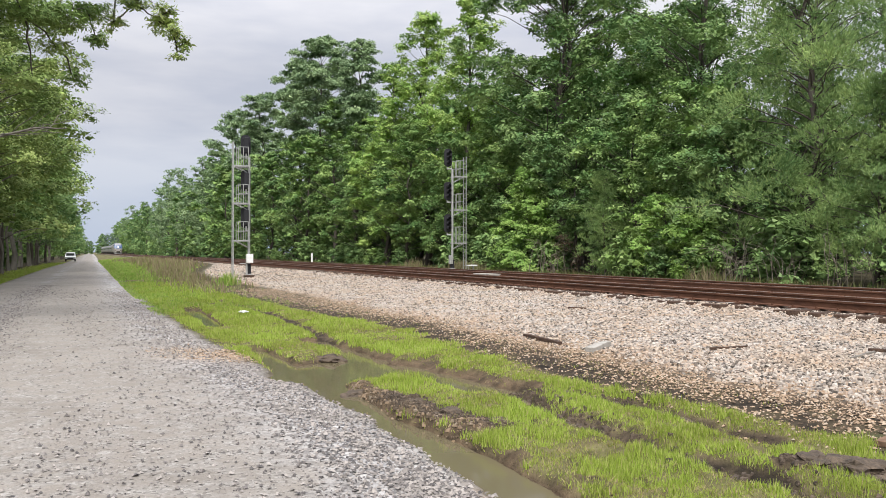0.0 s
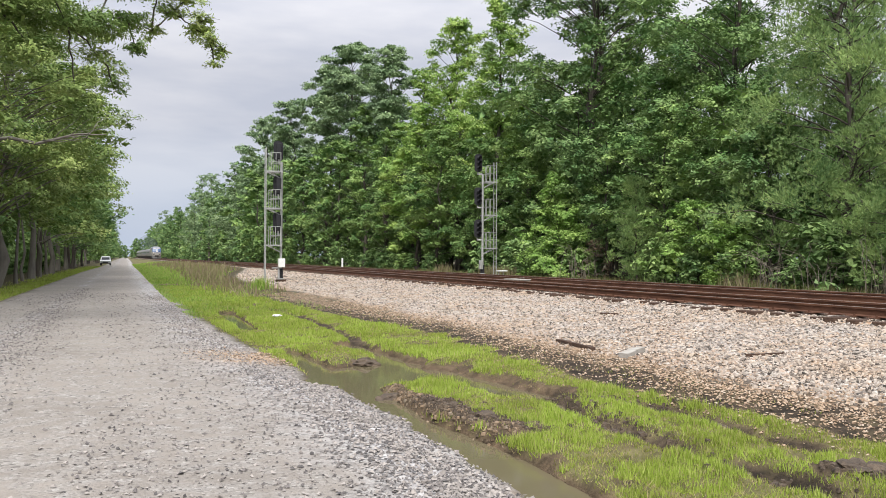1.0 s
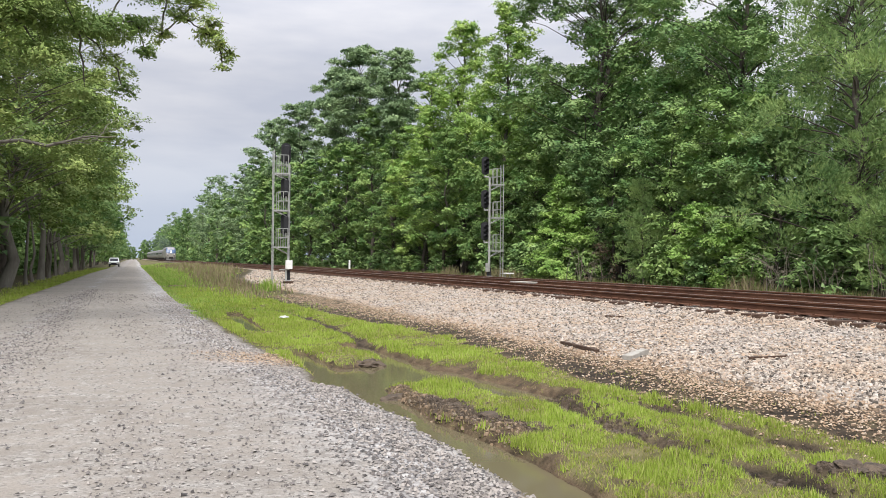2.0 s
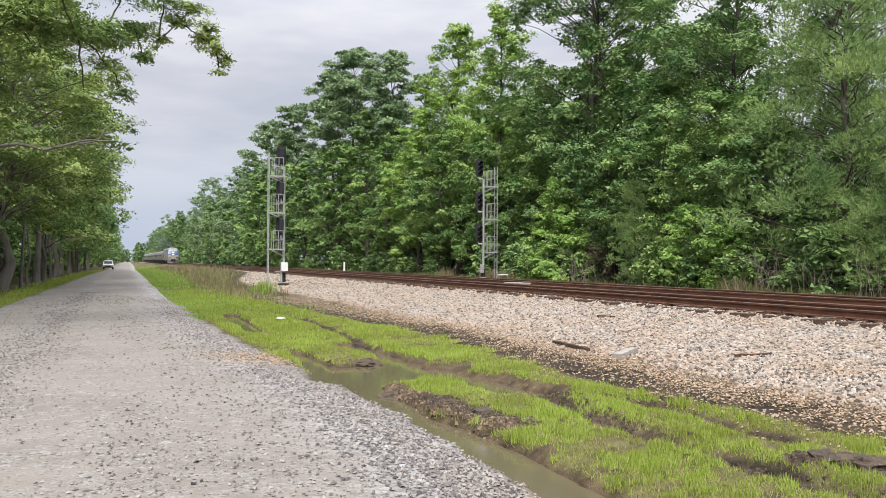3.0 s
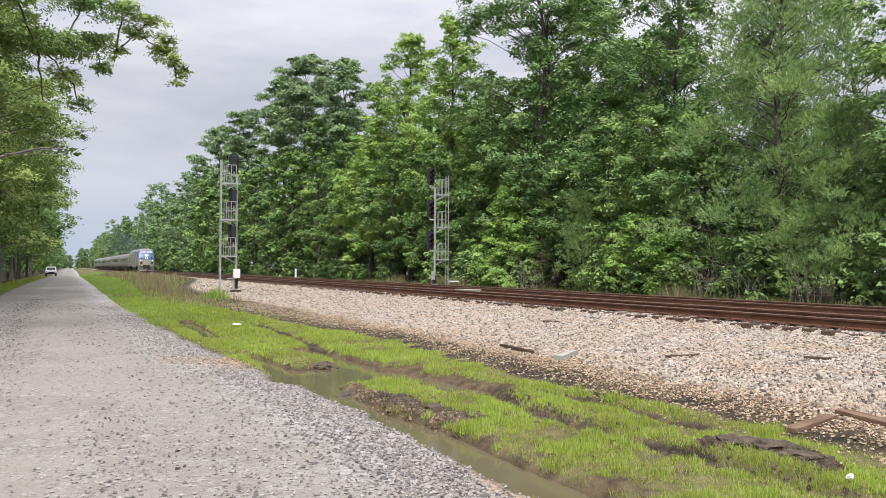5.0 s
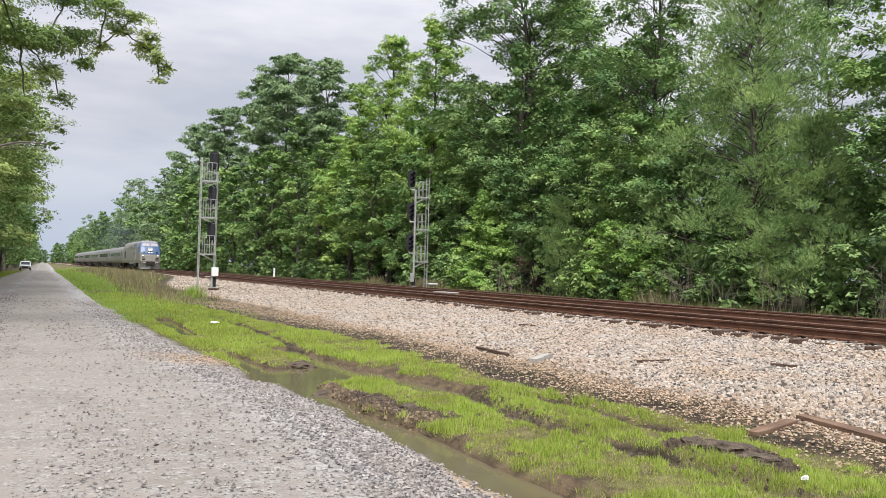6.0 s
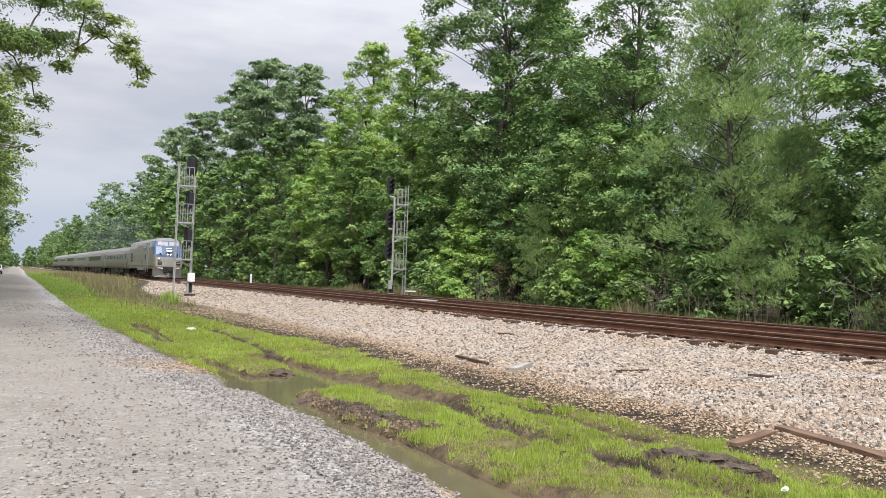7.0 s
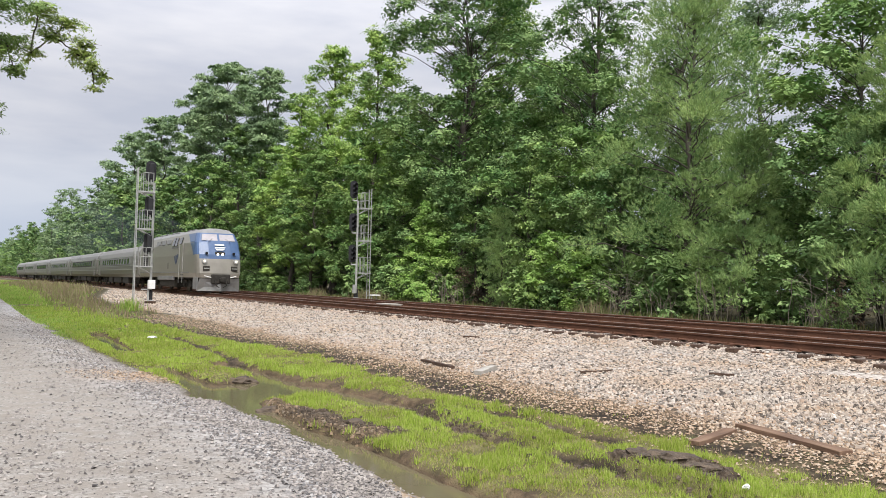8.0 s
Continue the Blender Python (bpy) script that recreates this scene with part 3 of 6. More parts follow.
def signal_mast(at, ladder_side, face, head_dx, heads, levels, mast_top, ladder_top, turn=0.0):
    sm = thing("signal_mast", pose(*at, 0, 0, turn), "galvanised railway signal mast with three black heads and ladder platforms", "railway signal", "signal masts beside the line")
    part("foundation", bm_box((0, 0, -0.05), (0.5, 0.5, 0.40), bevel=0.03), TIE, sm, "dark stained foundation")
    part("base_casting", bm_box((0, 0, 0.42), (0.21, 0.21, 0.66), bevel=0.03), BLACK, sm, "dark cast mast base")
    part("mast", rod(bm_rod((0, 0, 0.1), (0, 0, mast_top), 0.072, seg=12), (0, 0, 0.16), (0, 0, 0.22), 0.18, seg=12), GALV, sm, smooth=False)
    for z in heads:
        signal_head(sm, (head_dx, -face * 0.02 if z < mast_top else 0.0, z), face)
    lx = ladder_side * 0.86
    lad = new("ladder")
    lad.parent = sm
    for sy in (-0.2, 0.2):
        part("ladder_rail", bm_box((lx, sy, ladder_top / 2 - 0.1), (0.05, 0.03, ladder_top + 0.2)), GALV, lad)
    z = 0.35
    while z < ladder_top - 0.1:
        part("rung", bm_rod((lx, -0.2, z), (lx, 0.2, z), 0.012, seg=6), GALV, lad)
        z += 0.305
    for z in levels:
        bm = bmesh.new()
        for sy in (-0.36, 0.36):
            box(bm, (lx * 0.5, sy, z), (0.86, 0.05, 0.07))
        for k in range(7):
            box(bm, (lx * (0.08 + 0.14 * k), 0, z + 0.02), (0.05, 0.70, 0.025))
        pf = part("platform", bm, GALV, sm)
        for sy in (-0.36, 0.36):
            bm = bmesh.new()
            for fx in (0.12, 0.42, 0.72):
                box(bm, (lx * fx, sy, z + 0.52), (0.03, 0.03, 1.02))
            for hz in (0.52, 1.02):
                box(bm, (lx * 0.42, sy, z + hz), (0.56, 0.03, 0.03))
            part("railing", bm, GALV, pf)
        part("brace", rod(bm_rod((lx * 0.85, -0.3, z), (0, 0, z - 0.38), 0.025), (lx * 0.85, 0.3, z), (0, 0, z - 0.38), 0.025), GALV, pf)
    return sm


A_AT = (8.5, 44.4, 0.14)
mast_a = signal_mast(A_AT, -1, 1, -0.18, (7.15, 5.25, 3.25), (6.0, 4.0, 2.0), 6.55, 7.3)
part("equipment_case", bm_box((0.0, -0.2, 1.05), (0.36, 0.26, 0.48), bevel=0.015), WHITE, mast_a, "white metal equipment case")
part("case_stand", box(bm_box((-0.28, -0.05, 0.78), (0.42, 0.10, 0.06)), (-0.12, -0.05, 0.40), (0.10, 0.10, 0.76)), GALV, mast_a)
B_AT = (21.5, 46.4, 0.34)
mast_b = signal_mast(B_AT, 1, -1, -0.30, (7.15, 5.05, 3.02), (5.95, 3.86, 1.78), 6.45, 7.25)
part("equipment_case", bm_box((-0.16, -0.12, 0.75), (0.22, 0.2, 0.55), bevel=0.015), GALV, mast_b)
shelf = thing("equipment_stand", pose(22.75, 46.2, 0.33), "small white metal stand with a flat top beside the mast", "equipment stand")
part("top", bm_box((0, 0, 0.38), (0.62, 0.42, 0.08), bevel=0.01), WHITE, shelf)
for sx in (-0.22, 0.12):
    part("leg", bm_box((sx, 0, 0.12), (0.07, 0.07, 0.44)), GALV, shelf)
mp = thing("marker_post", pose(21.5, 81.3, 0.30), "short white lineside marker post beyond the far rail", "marker post")
part("post", box(bm_box((0, 0, 0.55), (0.17, 0.17, 1.1), bevel=0.02), (0, 0, 1.06), (0.13, 0.13, 0.14), bevel=0.02), WHITE, mp)
tb = thing("cable_trough", pose(16.6, 32.0, 0.42, 0, 0, 4), "pale concrete cable box lying between the two tracks", "cable box")
part("body", bm_box((0, 0, 0.05), (0.55, 1.3, 0.18), bevel=0.02), CONCRETE, tb)
part("lid", bm_box((0, 0, 0.165), (0.60, 1.36, 0.045), bevel=0.01), CONCRETE, tb)

# ---- trees ----


def tubes(name, runs, material, parent, stems=1):
    """One mesh of tapered limbs; each run is a list of (point, radius). The first runs are the stems."""
    vs, fs, base = [], [], 0
    for number, run in enumerate(runs):
        sides = 8 if number < stems else 4 if run[0][1] > 0.03 else 3
        ang = np.linspace(0, 2 * math.pi, sides, endpoint=False)
        p = np.array([q[0] for q in run], float)
        r = np.array([q[1] for q in run], float)
        d = np.gradient(p, axis=0)
        d /= np.linalg.norm(d, axis=1)[:, None] + 1e-9
        ref = np.where(np.abs(d[:, 2:3]) > 0.8, np.array([[1.0, 0, 0]]), np.array([[0, 0, 1.0]]))
        u = np.cross(d, ref)
        u /= np.linalg.norm(u, axis=1)[:, None] + 1e-9
        w = np.cross(d, u)
        ring = p[:, None, :] + r[:, None, None] * (np.cos(ang)[None, :, None] * u[:, None, :] + np.sin(ang)[None, :, None] * w[:, None, :])
        vs.append(ring.reshape(-1, 3))
        n = len(p)
        i, j = np.meshgrid(np.arange(n - 1), np.arange(sides), indexing="ij")
        j2 = (j + 1) % sides
        fs.append(base + np.stack([i * sides + j, i * sides + j2, (i + 1) * sides + j2, (i + 1) * sides + j], -1).reshape(-1, 4))
        base += n * sides
    return raw(name, np.concatenate(vs), np.concatenate(fs), material, parent, smooth=True)


def limb(rng, a, b, r0, r1, n=5, sag=0.0, wob=0.12):
    a, b = np.array(a, float), np.array(b, float)
    ln = np.linalg.norm(b - a)
    t = np.linspace(0, 1, n)
    p = a + (b - a) * t[:, None]
    p += rng.normal(0, wob * ln / n, p.shape) * np.sin(t * math.pi)[:, None]
    p[:, 2] += sag * ln * np.sin(t * math.pi)
    return [(p[k], r0 + (r1 - r0) * t[k]) for k in range(n)]


def leaf_cloud(name, rng, centres, radii, count, size, material, parent, needle=False, quads=False, fuzz=0.36, sprays=9):
    """Leaves (or needles) gathered in drooping sprays over each clump, with a few large ones inside it."""
    centres, radii = np.array(centres), np.array(radii)
    n = len(centres)
    out = rng.normal(size=(n, sprays, 3))
    out[..., 2] = out[..., 2] * 0.8 + 0.35
    out /= np.linalg.norm(out, axis=2)[..., None]
    hub = (centres[:, None, :] + out * radii[:, None, :] * rng.uniform(0.45, 1.12, (n, sprays, 1))).reshape(-1, 3)
    reach = (radii[:, None, 0] * rng.uniform(0.28, 0.58, (n, sprays))).ravel()
    out = out.reshape(-1, 3)
    who = rng.choice(n * sprays, count, p=reach ** 2 / (reach ** 2).sum())
    q = rng.normal(size=(count, 3))
    q /= np.linalg.norm(q, axis=1)[:, None]
    q *= (rng.uniform(0, 1, count) ** 0.5 * rng.choice([0.8, 1.0, 1.0, 1.35], count))[:, None]
    d = out[who]
    rise = 0.42 if not needle else 0.6
    p = hub[who] + q * reach[who][:, None] * np.array([1, 1, rise])
    p[:, 2] -= 0.28 * (q[:, 0] ** 2 + q[:, 1] ** 2) * reach[who]
    big = np.ones(count)
    if not needle:
        inner = rng.uniform(size=count) < 0.14
        p[inner] = centres[who[inner] // sprays] + q[inner] * radii[who[inner] // sprays] * 0.62
        big[inner] = 1.9
    if needle:
        # tufts of needles that fan out from a shoot and point outward and up
        k = 7
        m = count // k
        p = p[:m]
        ax = d[:m] * np.array([0.8, 0.8, 0.4]) + q[:m] * 0.5 + np.array([0, 0, 0.7])
        ax = np.repeat(ax, k, 0) + rng.normal(0, 0.42, (m * k, 3))
        p = np.repeat(p, k, 0)
        ax /= np.linalg.norm(ax, axis=1)[:, None]
        side = np.cross(ax, rng.normal(size=ax.shape))
        side /= np.linalg.norm(side, axis=1)[:, None] + 1e-9
        s = size * rng.uniform(0.7, 1.3, len(p))[:, None]
        v = np.stack([p - side * s * 0.07, p + side * s * 0.07, p + ax * s], 1)
    else:
        nrm = d * 0.55 + q * 0.25 + np.array([0, 0, 0.75]) + rng.normal(0, fuzz, d.shape)
        nrm /= np.linalg.norm(nrm, axis=1)[:, None]
        ax = np.cross(nrm, rng.normal(size=nrm.shape))
        ax /= np.linalg.norm(ax, axis=1)[:, None] + 1e-9
        side = np.cross(nrm, ax)
        s = size * (big * rng.uniform(0.6, 1.35, count))[:, None]
        if quads:
            v = np.stack([p - ax * s * 0.6, p + side * s * 0.20, p + ax * s * 0.6, p - side * s * 0.20], 1)
        else:
            v = np.stack([p - ax * s * 0.5 + side * s * 0.34, p - ax * s * 0.3 - side * s * 0.42, p + ax * s * 0.6], 1)
    k = v.shape[1]
    return raw(name, v.reshape(-1, 3), np.arange(len(v) * k).reshape(-1, k), material, parent)


def profile(shape, u):
    if shape == "round":
        return np.sqrt(np.clip(1 - (2 * u - 0.85) ** 2 / 1.35, 0.05, 1))
    if shape == "cone":
        return np.clip(1.02 - u, 0.06, 1) ** 0.85
    if shape == "tall":
        return np.clip(np.sin(np.clip(u * 0.93 + 0.12, 0, 1) * math.pi), 0.16, 1) ** 0.7
    if shape == "flat":
        return np.clip(np.sin((0.12 + 0.80 * u) * math.pi), 0.22, 1)
    return np.full_like(u, 1.0)


def make_tree(name, seed, m, h, base, rad, leafkind, shape, leaves, size, clumps, label, category="tree", clump=0.30, flat=0.6, trunk_r=None, bark=None, extra=(), stems=1, sparse=0.0, quads=False, group="", lean=0.0, plain=False):
    rng = np.random.default_rng(seed)
    clumps, clump = int(clumps * 1.4), clump * 0.88
    needle = leafkind == "pine" and size < 0.5
    if needle:
        leaves, size, clump = int(leaves * 5.6), size * 0.46, clump * 1.12
    elif leafkind == "pine":
        leaves, size, clump = int(leaves * 2.3), size * 0.25, clump * 1.08
    elif size < 0.35 and not plain:
        leaves, size = int(leaves * 2.2), size * 0.52
    else:
        leaves, size = int(leaves * 1.45), size * 0.68
    tr = thing(name, m, label, category, group)
    rt = trunk_r or max(0.03, h * 0.013)
    runs = []
    top = np.array([lean * h, rng.normal(0, 0.02) * h, h * 0.90])
    for s in range(stems):
        off = rng.normal(0, 0.25, 2) * (stems > 1)
        tp = top + np.array([off[0] * 3, off[1] * 3, -0.1 * h * s])
        n = 9
        t = np.linspace(0, 1, n)
        p = np.array([off[0], off[1], -0.4]) + (tp - np.array([off[0], off[1], -0.4])) * t[:, None]
        p[1:-1, :2] += rng.normal(0, 0.012 * h, (n - 2, 2))
        r = rt * (1 - 0.9 * t) * (1 + 0.5 * np.exp(-t * 14))
        runs.append([(p[k], max(0.012, r[k])) for k in range(n)])
    spine = np.array([q[0] for q in runs[0]])
    u = (np.arange(clumps) + rng.uniform(0, 1, clumps)) / clumps
    if shape in ("round", "flat"):
        u = u ** 0.85
    env = profile(shape, u) * rad
    a = np.arange(clumps) * 2.39996 + rng.uniform(-0.6, 0.6, clumps)
    rr = env * rng.uniform(0.02, 1.0, clumps) ** 0.6 * rng.choice([1.0, 1.0, 1.18, 0.8], clumps)
    cz = h * (base + (1 - base) * u)
    cx = np.interp(cz, spine[:, 2], spine[:, 0]) + rr * np.cos(a)
    cy = np.interp(cz, spine[:, 2], spine[:, 1]) + rr * np.sin(a)
    centres = np.stack([cx, cy, cz], 1)
    rc = np.clip(clump * rad * rng.uniform(0.65, 1.3, clumps) * (0.6 + 0.4 * env / rad), 0.12, None)
    radii = np.stack([rc, rc, rc * flat], 1)
    centres[:, 2] = np.minimum(centres[:, 2], h - radii[:, 2] * 0.7)
    keep = rng.uniform(size=clumps) >= sparse
    centres, radii = centres[keep], radii[keep]
    for number, (c, r) in enumerate(zip(centres, radii)):
        if plain and number % 3:
            continue
        z0 = max(0.75 * base * h, 0.12 * h, c[2] - (0.35 if shape != "cone" else 0.1) * np.hypot(c[0], c[1]) - 0.05 * h)
        st = (np.interp(z0, spine[:, 2], spine[:, 0]), np.interp(z0, spine[:, 2], spine[:, 1]), z0)
        runs.append(limb(rng, st, c, rt * 0.19 * (1 - 0.6 * c[2] / h) + 0.010, 0.012, 3 if plain else 5, sag=0.05))
        for q in range(0 if plain else 1):
            e = c + rng.normal(0, 0.55, 3) * r
            runs.append(limb(rng, c, e, 0.014, 0.006, 3))
    if len(extra):
        ec = np.array([e[:3] for e in extra])
        er = np.array([[e[3], e[3], e[3] * 0.5] for e in extra])
        done = [np.array([0, 0, h * 0.42])]
        for c in ec:
            near = [p for p in done if p[0] < c[0] - 0.05] or done[:1]
            st = min(near, key=lambda p: np.linalg.norm(p - c))
            runs.append(limb(rng, st, c, 0.09 if st is done[0] else 0.028, 0.014, 6, 0.04))
            done.append(c)
            for q in range(3):
                runs.append(limb(rng, c, c + np.clip(rng.normal(0, 0.55, 3), -0.8, 0.8) * np.array([1.2, 1.2, 0.7]) * np.linalg.norm(er[len(done) - 2]) * 0.6, 0.010, 0.003, 4))
    tubes("trunk", runs, bark or BARK, tr, stems)
    leaf_cloud("crown", rng, centres, radii, leaves, size, LEAF["pine_crown" if leafkind == "pine" and not needle else leafkind], tr, needle=needle, quads=quads, fuzz=0.7 if leafkind == "pine" else 0.36)
    if len(extra):
        leaf_cloud("bough_leaves", rng, ec, er, 1250 * len(ec), size * 1.15, LEAF["road"], tr, quads=True)
    return tr


def spot(x, y, turn=0.0, s=1.0):
    return pose(x, y, land_z(x, y) - 0.03, 0, 0, turn) @ Matrix.Scale(s, 4)


PINE = "tall loblolly pine with layered dark needle clumps"
POP = "tall yellow-green tulip poplar in full leaf"
OAK = "broad dark green oak in full summer leaf"
MID = "mid-green broadleaf tree at the edge of the woods"
SOFT = "young pine with soft grey-green needle tufts"
WOODS = "woods along the line"
# tall trees that make the skyline
make_tree("pine_tree", 11, spot(28, 102), 29.6, 0.46, 6.0, "pine", "flat", 20000, 0.95, 46, PINE, clump=0.30, flat=0.42, group=WOODS, sparse=0.1)
make_tree("pine_tree", 12, spot(28.5, 88), 25.5, 0.45, 4.6, "pine", "flat", 15000, 0.9, 36, PINE, clump=0.32, flat=0.42, group=WOODS, sparse=0.1)
make_tree("pine_tree", 13, spot(29, 117), 30, 0.45, 5.2, "pine", "flat", 15000, 1.0, 36, PINE, clump=0.32, flat=0.42, group=WOODS, sparse=0.1)
make_tree("pine_tree", 14, spot(27, 138), 28, 0.4, 5.4, "pine", "flat", 8000, 1.15, 32, PINE, clump=0.34, flat=0.45, group=WOODS)
make_tree("pine_tree", 15, spot(26, 160), 28, 0.35, 5.6, "pine", "flat", 7000, 1.3, 30, PINE, clump=0.36, flat=0.45, group=WOODS)
make_tree("poplar_tree", 21, spot(29, 68.5), 23.4, 0.22, 4.6, "poplar", "tall", 15000, 0.34, 60, POP, clump=0.30, flat=0.75, group=WOODS, sparse=0.05)
make_tree("poplar_tree", 22, spot(29, 60.0), 22.3, 0.30, 3.6, "poplar", "tall", 11000, 0.34, 46, POP, clump=0.34, flat=0.75, group=WOODS, sparse=0.05)
make_tree("poplar_tree", 23, spot(28, 74.5), 20.0, 0.20, 3.6, "poplar", "tall", 10000, 0.34, 44, POP, clump=0.34, flat=0.75, group=WOODS)
make_tree("oak_tree", 31, spot(30.5, 47.5), 26.5, 0.14, 6.6, "oak", "round", 32000, 0.34, 130, OAK, clump=0.25, flat=0.65, group=WOODS, sparse=0.08, stems=2)
make_tree("poplar_tree", 24, spot(37, 50.5), 25.0, 0.3, 5.0, "poplar", "tall", 9000, 0.36, 44, POP, clump=0.30, flat=0.7, group=WOODS)
make_tree("oak_tree", 32, spot(31, 34.2), 22.0, 0.22, 5.4, "oak", "tall", 17000, 0.28, 76, "tall open hardwood with thin dark foliage and gaps", clump=0.25, flat=0.6, group=WOODS, sparse=0.06)
make_tree("oak_tree", 33, spot(33, 40.0), 16.0, 0.2, 4.4, "oak", "round", 9000, 0.30, 44, OAK, clump=0.28, flat=0.65, group=WOODS)
make_tree("pine_tree", 16, spot(27.5, 24.3), 17.5, 0.10, 5.2, "pine", "cone", 20000, 0.44, 84, "dense young pine with soft drooping boughs", clump=0.27, flat=0.55, group=WOODS)
make_tree("pine_tree", 19, spot(32.5, 29.0), 19.0, 0.25, 4.6, "pine", "tall", 14000, 0.46, 64, PINE, clump=0.30, flat=0.5, group=WOODS)
make_tree("broadleaf_tree", 41, spot(29.5, 17.8), 13.2, 0.15, 4.6, "mid", "round", 14000, 0.28, 60, MID, clump=0.28, flat=0.6, group=WOODS)
make_tree("pine_tree", 17, spot(25.6, 13.6), 9.8, 0.05, 3.4, "pine", "cone", 14000, 0.40, 50, SOFT, clump=0.28, flat=0.6, group=WOODS)
make_tree("pine_tree", 18, spot(44, 33.5), 23.0, 0.45, 4.6, "pine", "flat", 7000, 0.55, 30, PINE, clump=0.30, flat=0.42, group=WOODS, sparse=0.15)
# the lower storey in front
for k, (x, y, h, r, kind, shape, n, sz, lab) in enumerate((
        (26.3, 90, 19.0, 3.6, "mid", "tall", 9000, 0.36, MID), (25.8, 80, 14.5, 3.6, "mid", "round", 8000, 0.34, MID),
        (26.4, 72, 13.5, 3.4, "poplar", "round", 8000, 0.34, POP), (25.5, 64, 12.5, 3.4, "mid", "round", 9000, 0.32, MID),
        (26.5, 57, 10.5, 3.2, "mid", "round", 8000, 0.30, MID), (27.5, 51, 11.0, 3.2, "mid", "round", 8000, 0.30, MID),
        (25.5, 98, 16.0, 4.0, "mid", "round", 8000, 0.40, MID), (25.6, 107, 17.0, 4.0, "oak", "tall", 7000, 0.42, OAK),
        (25.0, 118, 16.0, 4.2, "mid", "round", 7000, 0.46, MID), (24.6, 130, 17.0, 4.4, "oak", "round", 7000, 0.5, OAK),
        (27.8, 42.0, 9.5, 3.2, "oak", "round", 8000, 0.28, OAK), (28.0, 36.8, 11.5, 3.4, "mid", "round", 9000, 0.28, MID),
        (27.2, 31.5, 9.6, 3.4, "mid", "round", 10000, 0.26, MID), (26.6, 27.5, 7.5, 2.8, "oak", "round", 8000, 0.24, OAK),
        (26.0, 20.2, 7.5, 2.9, "pine", "cone", 11000, 0.36, SOFT), (27.2, 15.5, 8.0, 3.0, "oak", "round", 8000, 0.24, OAK),
        (25.8, 10.5, 7.0, 3.0, "mid", "round", 8000, 0.24, MID), (27.5, 7.0, 10.0, 3.6, "pine", "cone", 8000, 0.42, SOFT))):
    make_tree("pine_tree" if kind == "pine" else "poplar_tree" if kind == "poplar" else "oak_tree" if kind == "oak" else "broadleaf_tree", 100 + k, spot(x, y), h, 0.13, r, kind, shape, n, sz, 40, lab, clump=0.32, flat=0.62, group=WOODS)
SAP = "bright green sapling with dense leafy crown"
make_tree("sapling", 201, spot(25.2, 43.5), 6.6, 0.04, 2.9, "bright", "cone", 9500, 0.22, 46, SAP, "sapling", clump=0.30, flat=0.7, group=WOODS)
make_tree("sapling", 202, spot(25.2, 35.3), 5.5, 0.04, 1.6, "pine", "cone", 6500, 0.28, 30, SOFT, "sapling", clump=0.38, flat=0.7, group=WOODS)
make_tree("shrub", 203, spot(24.9, 30.3), 4.0, 0.04, 1.7, "bright", "round", 5500, 0.20, 30, "leafy bright green shrub at the wood edge", "shrub", clump=0.36, flat=0.7, group=WOODS)
make_tree("shrub", 204, spot(24.9, 27.8), 3.0, 0.04, 1.4, "bright", "round", 4500, 0.18, 24, "leafy bright green shrub at the wood edge", "shrub", clump=0.38, flat=0.7, group=WOODS)
make_tree("shrub", 205, spot(25.0, 39.0), 2.4, 0.02, 1.1, "dry", "round", 500, 0.14, 20, "dead brown brush among the green undergrowth", "shrub", clump=0.4, flat=0.7, group=WOODS, sparse=0.2)
make_tree("shrub", 206, spot(24.6, 15.2), 1.9, 0.02, 0.9, "dry", "round", 350, 0.12, 16, "dead brown brush among the green undergrowth", "shrub", clump=0.4, flat=0.7, group=WOODS, sparse=0.2)

# undergrowth, the woods behind and the far woods: a few grown trees, repeated
rs = random.Random(5)
# Mostly the darker oak leaves, so their colour carries the shade under the woods.
bush_kinds = [make_tree("shrub", 300 + k, spot(25.2, y), 2.6, 0.02, 1.5, kd, "round", 1150, 0.28, 20, "dense leafy undergrowth bush at the wood edge", "shrub", clump=0.40, flat=0.65, plain=True, group="undergrowth") for k, (y, kd) in enumerate(((24, "oak"), (48, "oak"), (53, "oak"), (18, "oak"), (33, "mid")))]
for k in range(62):
    y = 6 + k * 2.15 + rs.uniform(-0.9, 0.9)
    x = 24.9 + rs.uniform(-0.5, 2.2) + float(bend(y)) + 0.012 * max(0, y - 60) * -1
    if rs.random() < 0.72:
        copy_thing(rs.choice(bush_kinds), spot(x, y, rs.uniform(0, 360), rs.uniform(0.4, 1.1)))
for k in range(26):
    y = 140 + k * 9 + rs.uniform(-3, 3)
    copy_thing(rs.choice(bush_kinds), spot(24.0 + float(bend(y)) + rs.uniform(-0.5, 1.5), y, rs.uniform(0, 360), rs.uniform(1.6, 2.6)))
back = [make_tree("oak_tree", 401, spot(34, 62), 17, 0.08, 4.4, "oak", "round", 3000, 0.54, 40, OAK, clump=0.3, flat=0.65, plain=True, group=WOODS),
        make_tree("broadleaf_tree", 402, spot(33, 80), 16, 0.08, 4.2, "mid", "tall", 3000, 0.54, 40, MID, clump=0.32, flat=0.65, plain=True, group=WOODS),
        make_tree("pine_tree", 403, spot(35, 90), 17, 0.2, 4.2, "pine", "flat", 2800, 1.1, 36, PINE, clump=0.33, flat=0.5, plain=True, group=WOODS),
        make_tree("oak_tree", 404, spot(34, 70), 13, 0.05, 4.2, "oak", "round", 3000, 0.5, 40, OAK, clump=0.3, flat=0.65, plain=True, group=WOODS)]
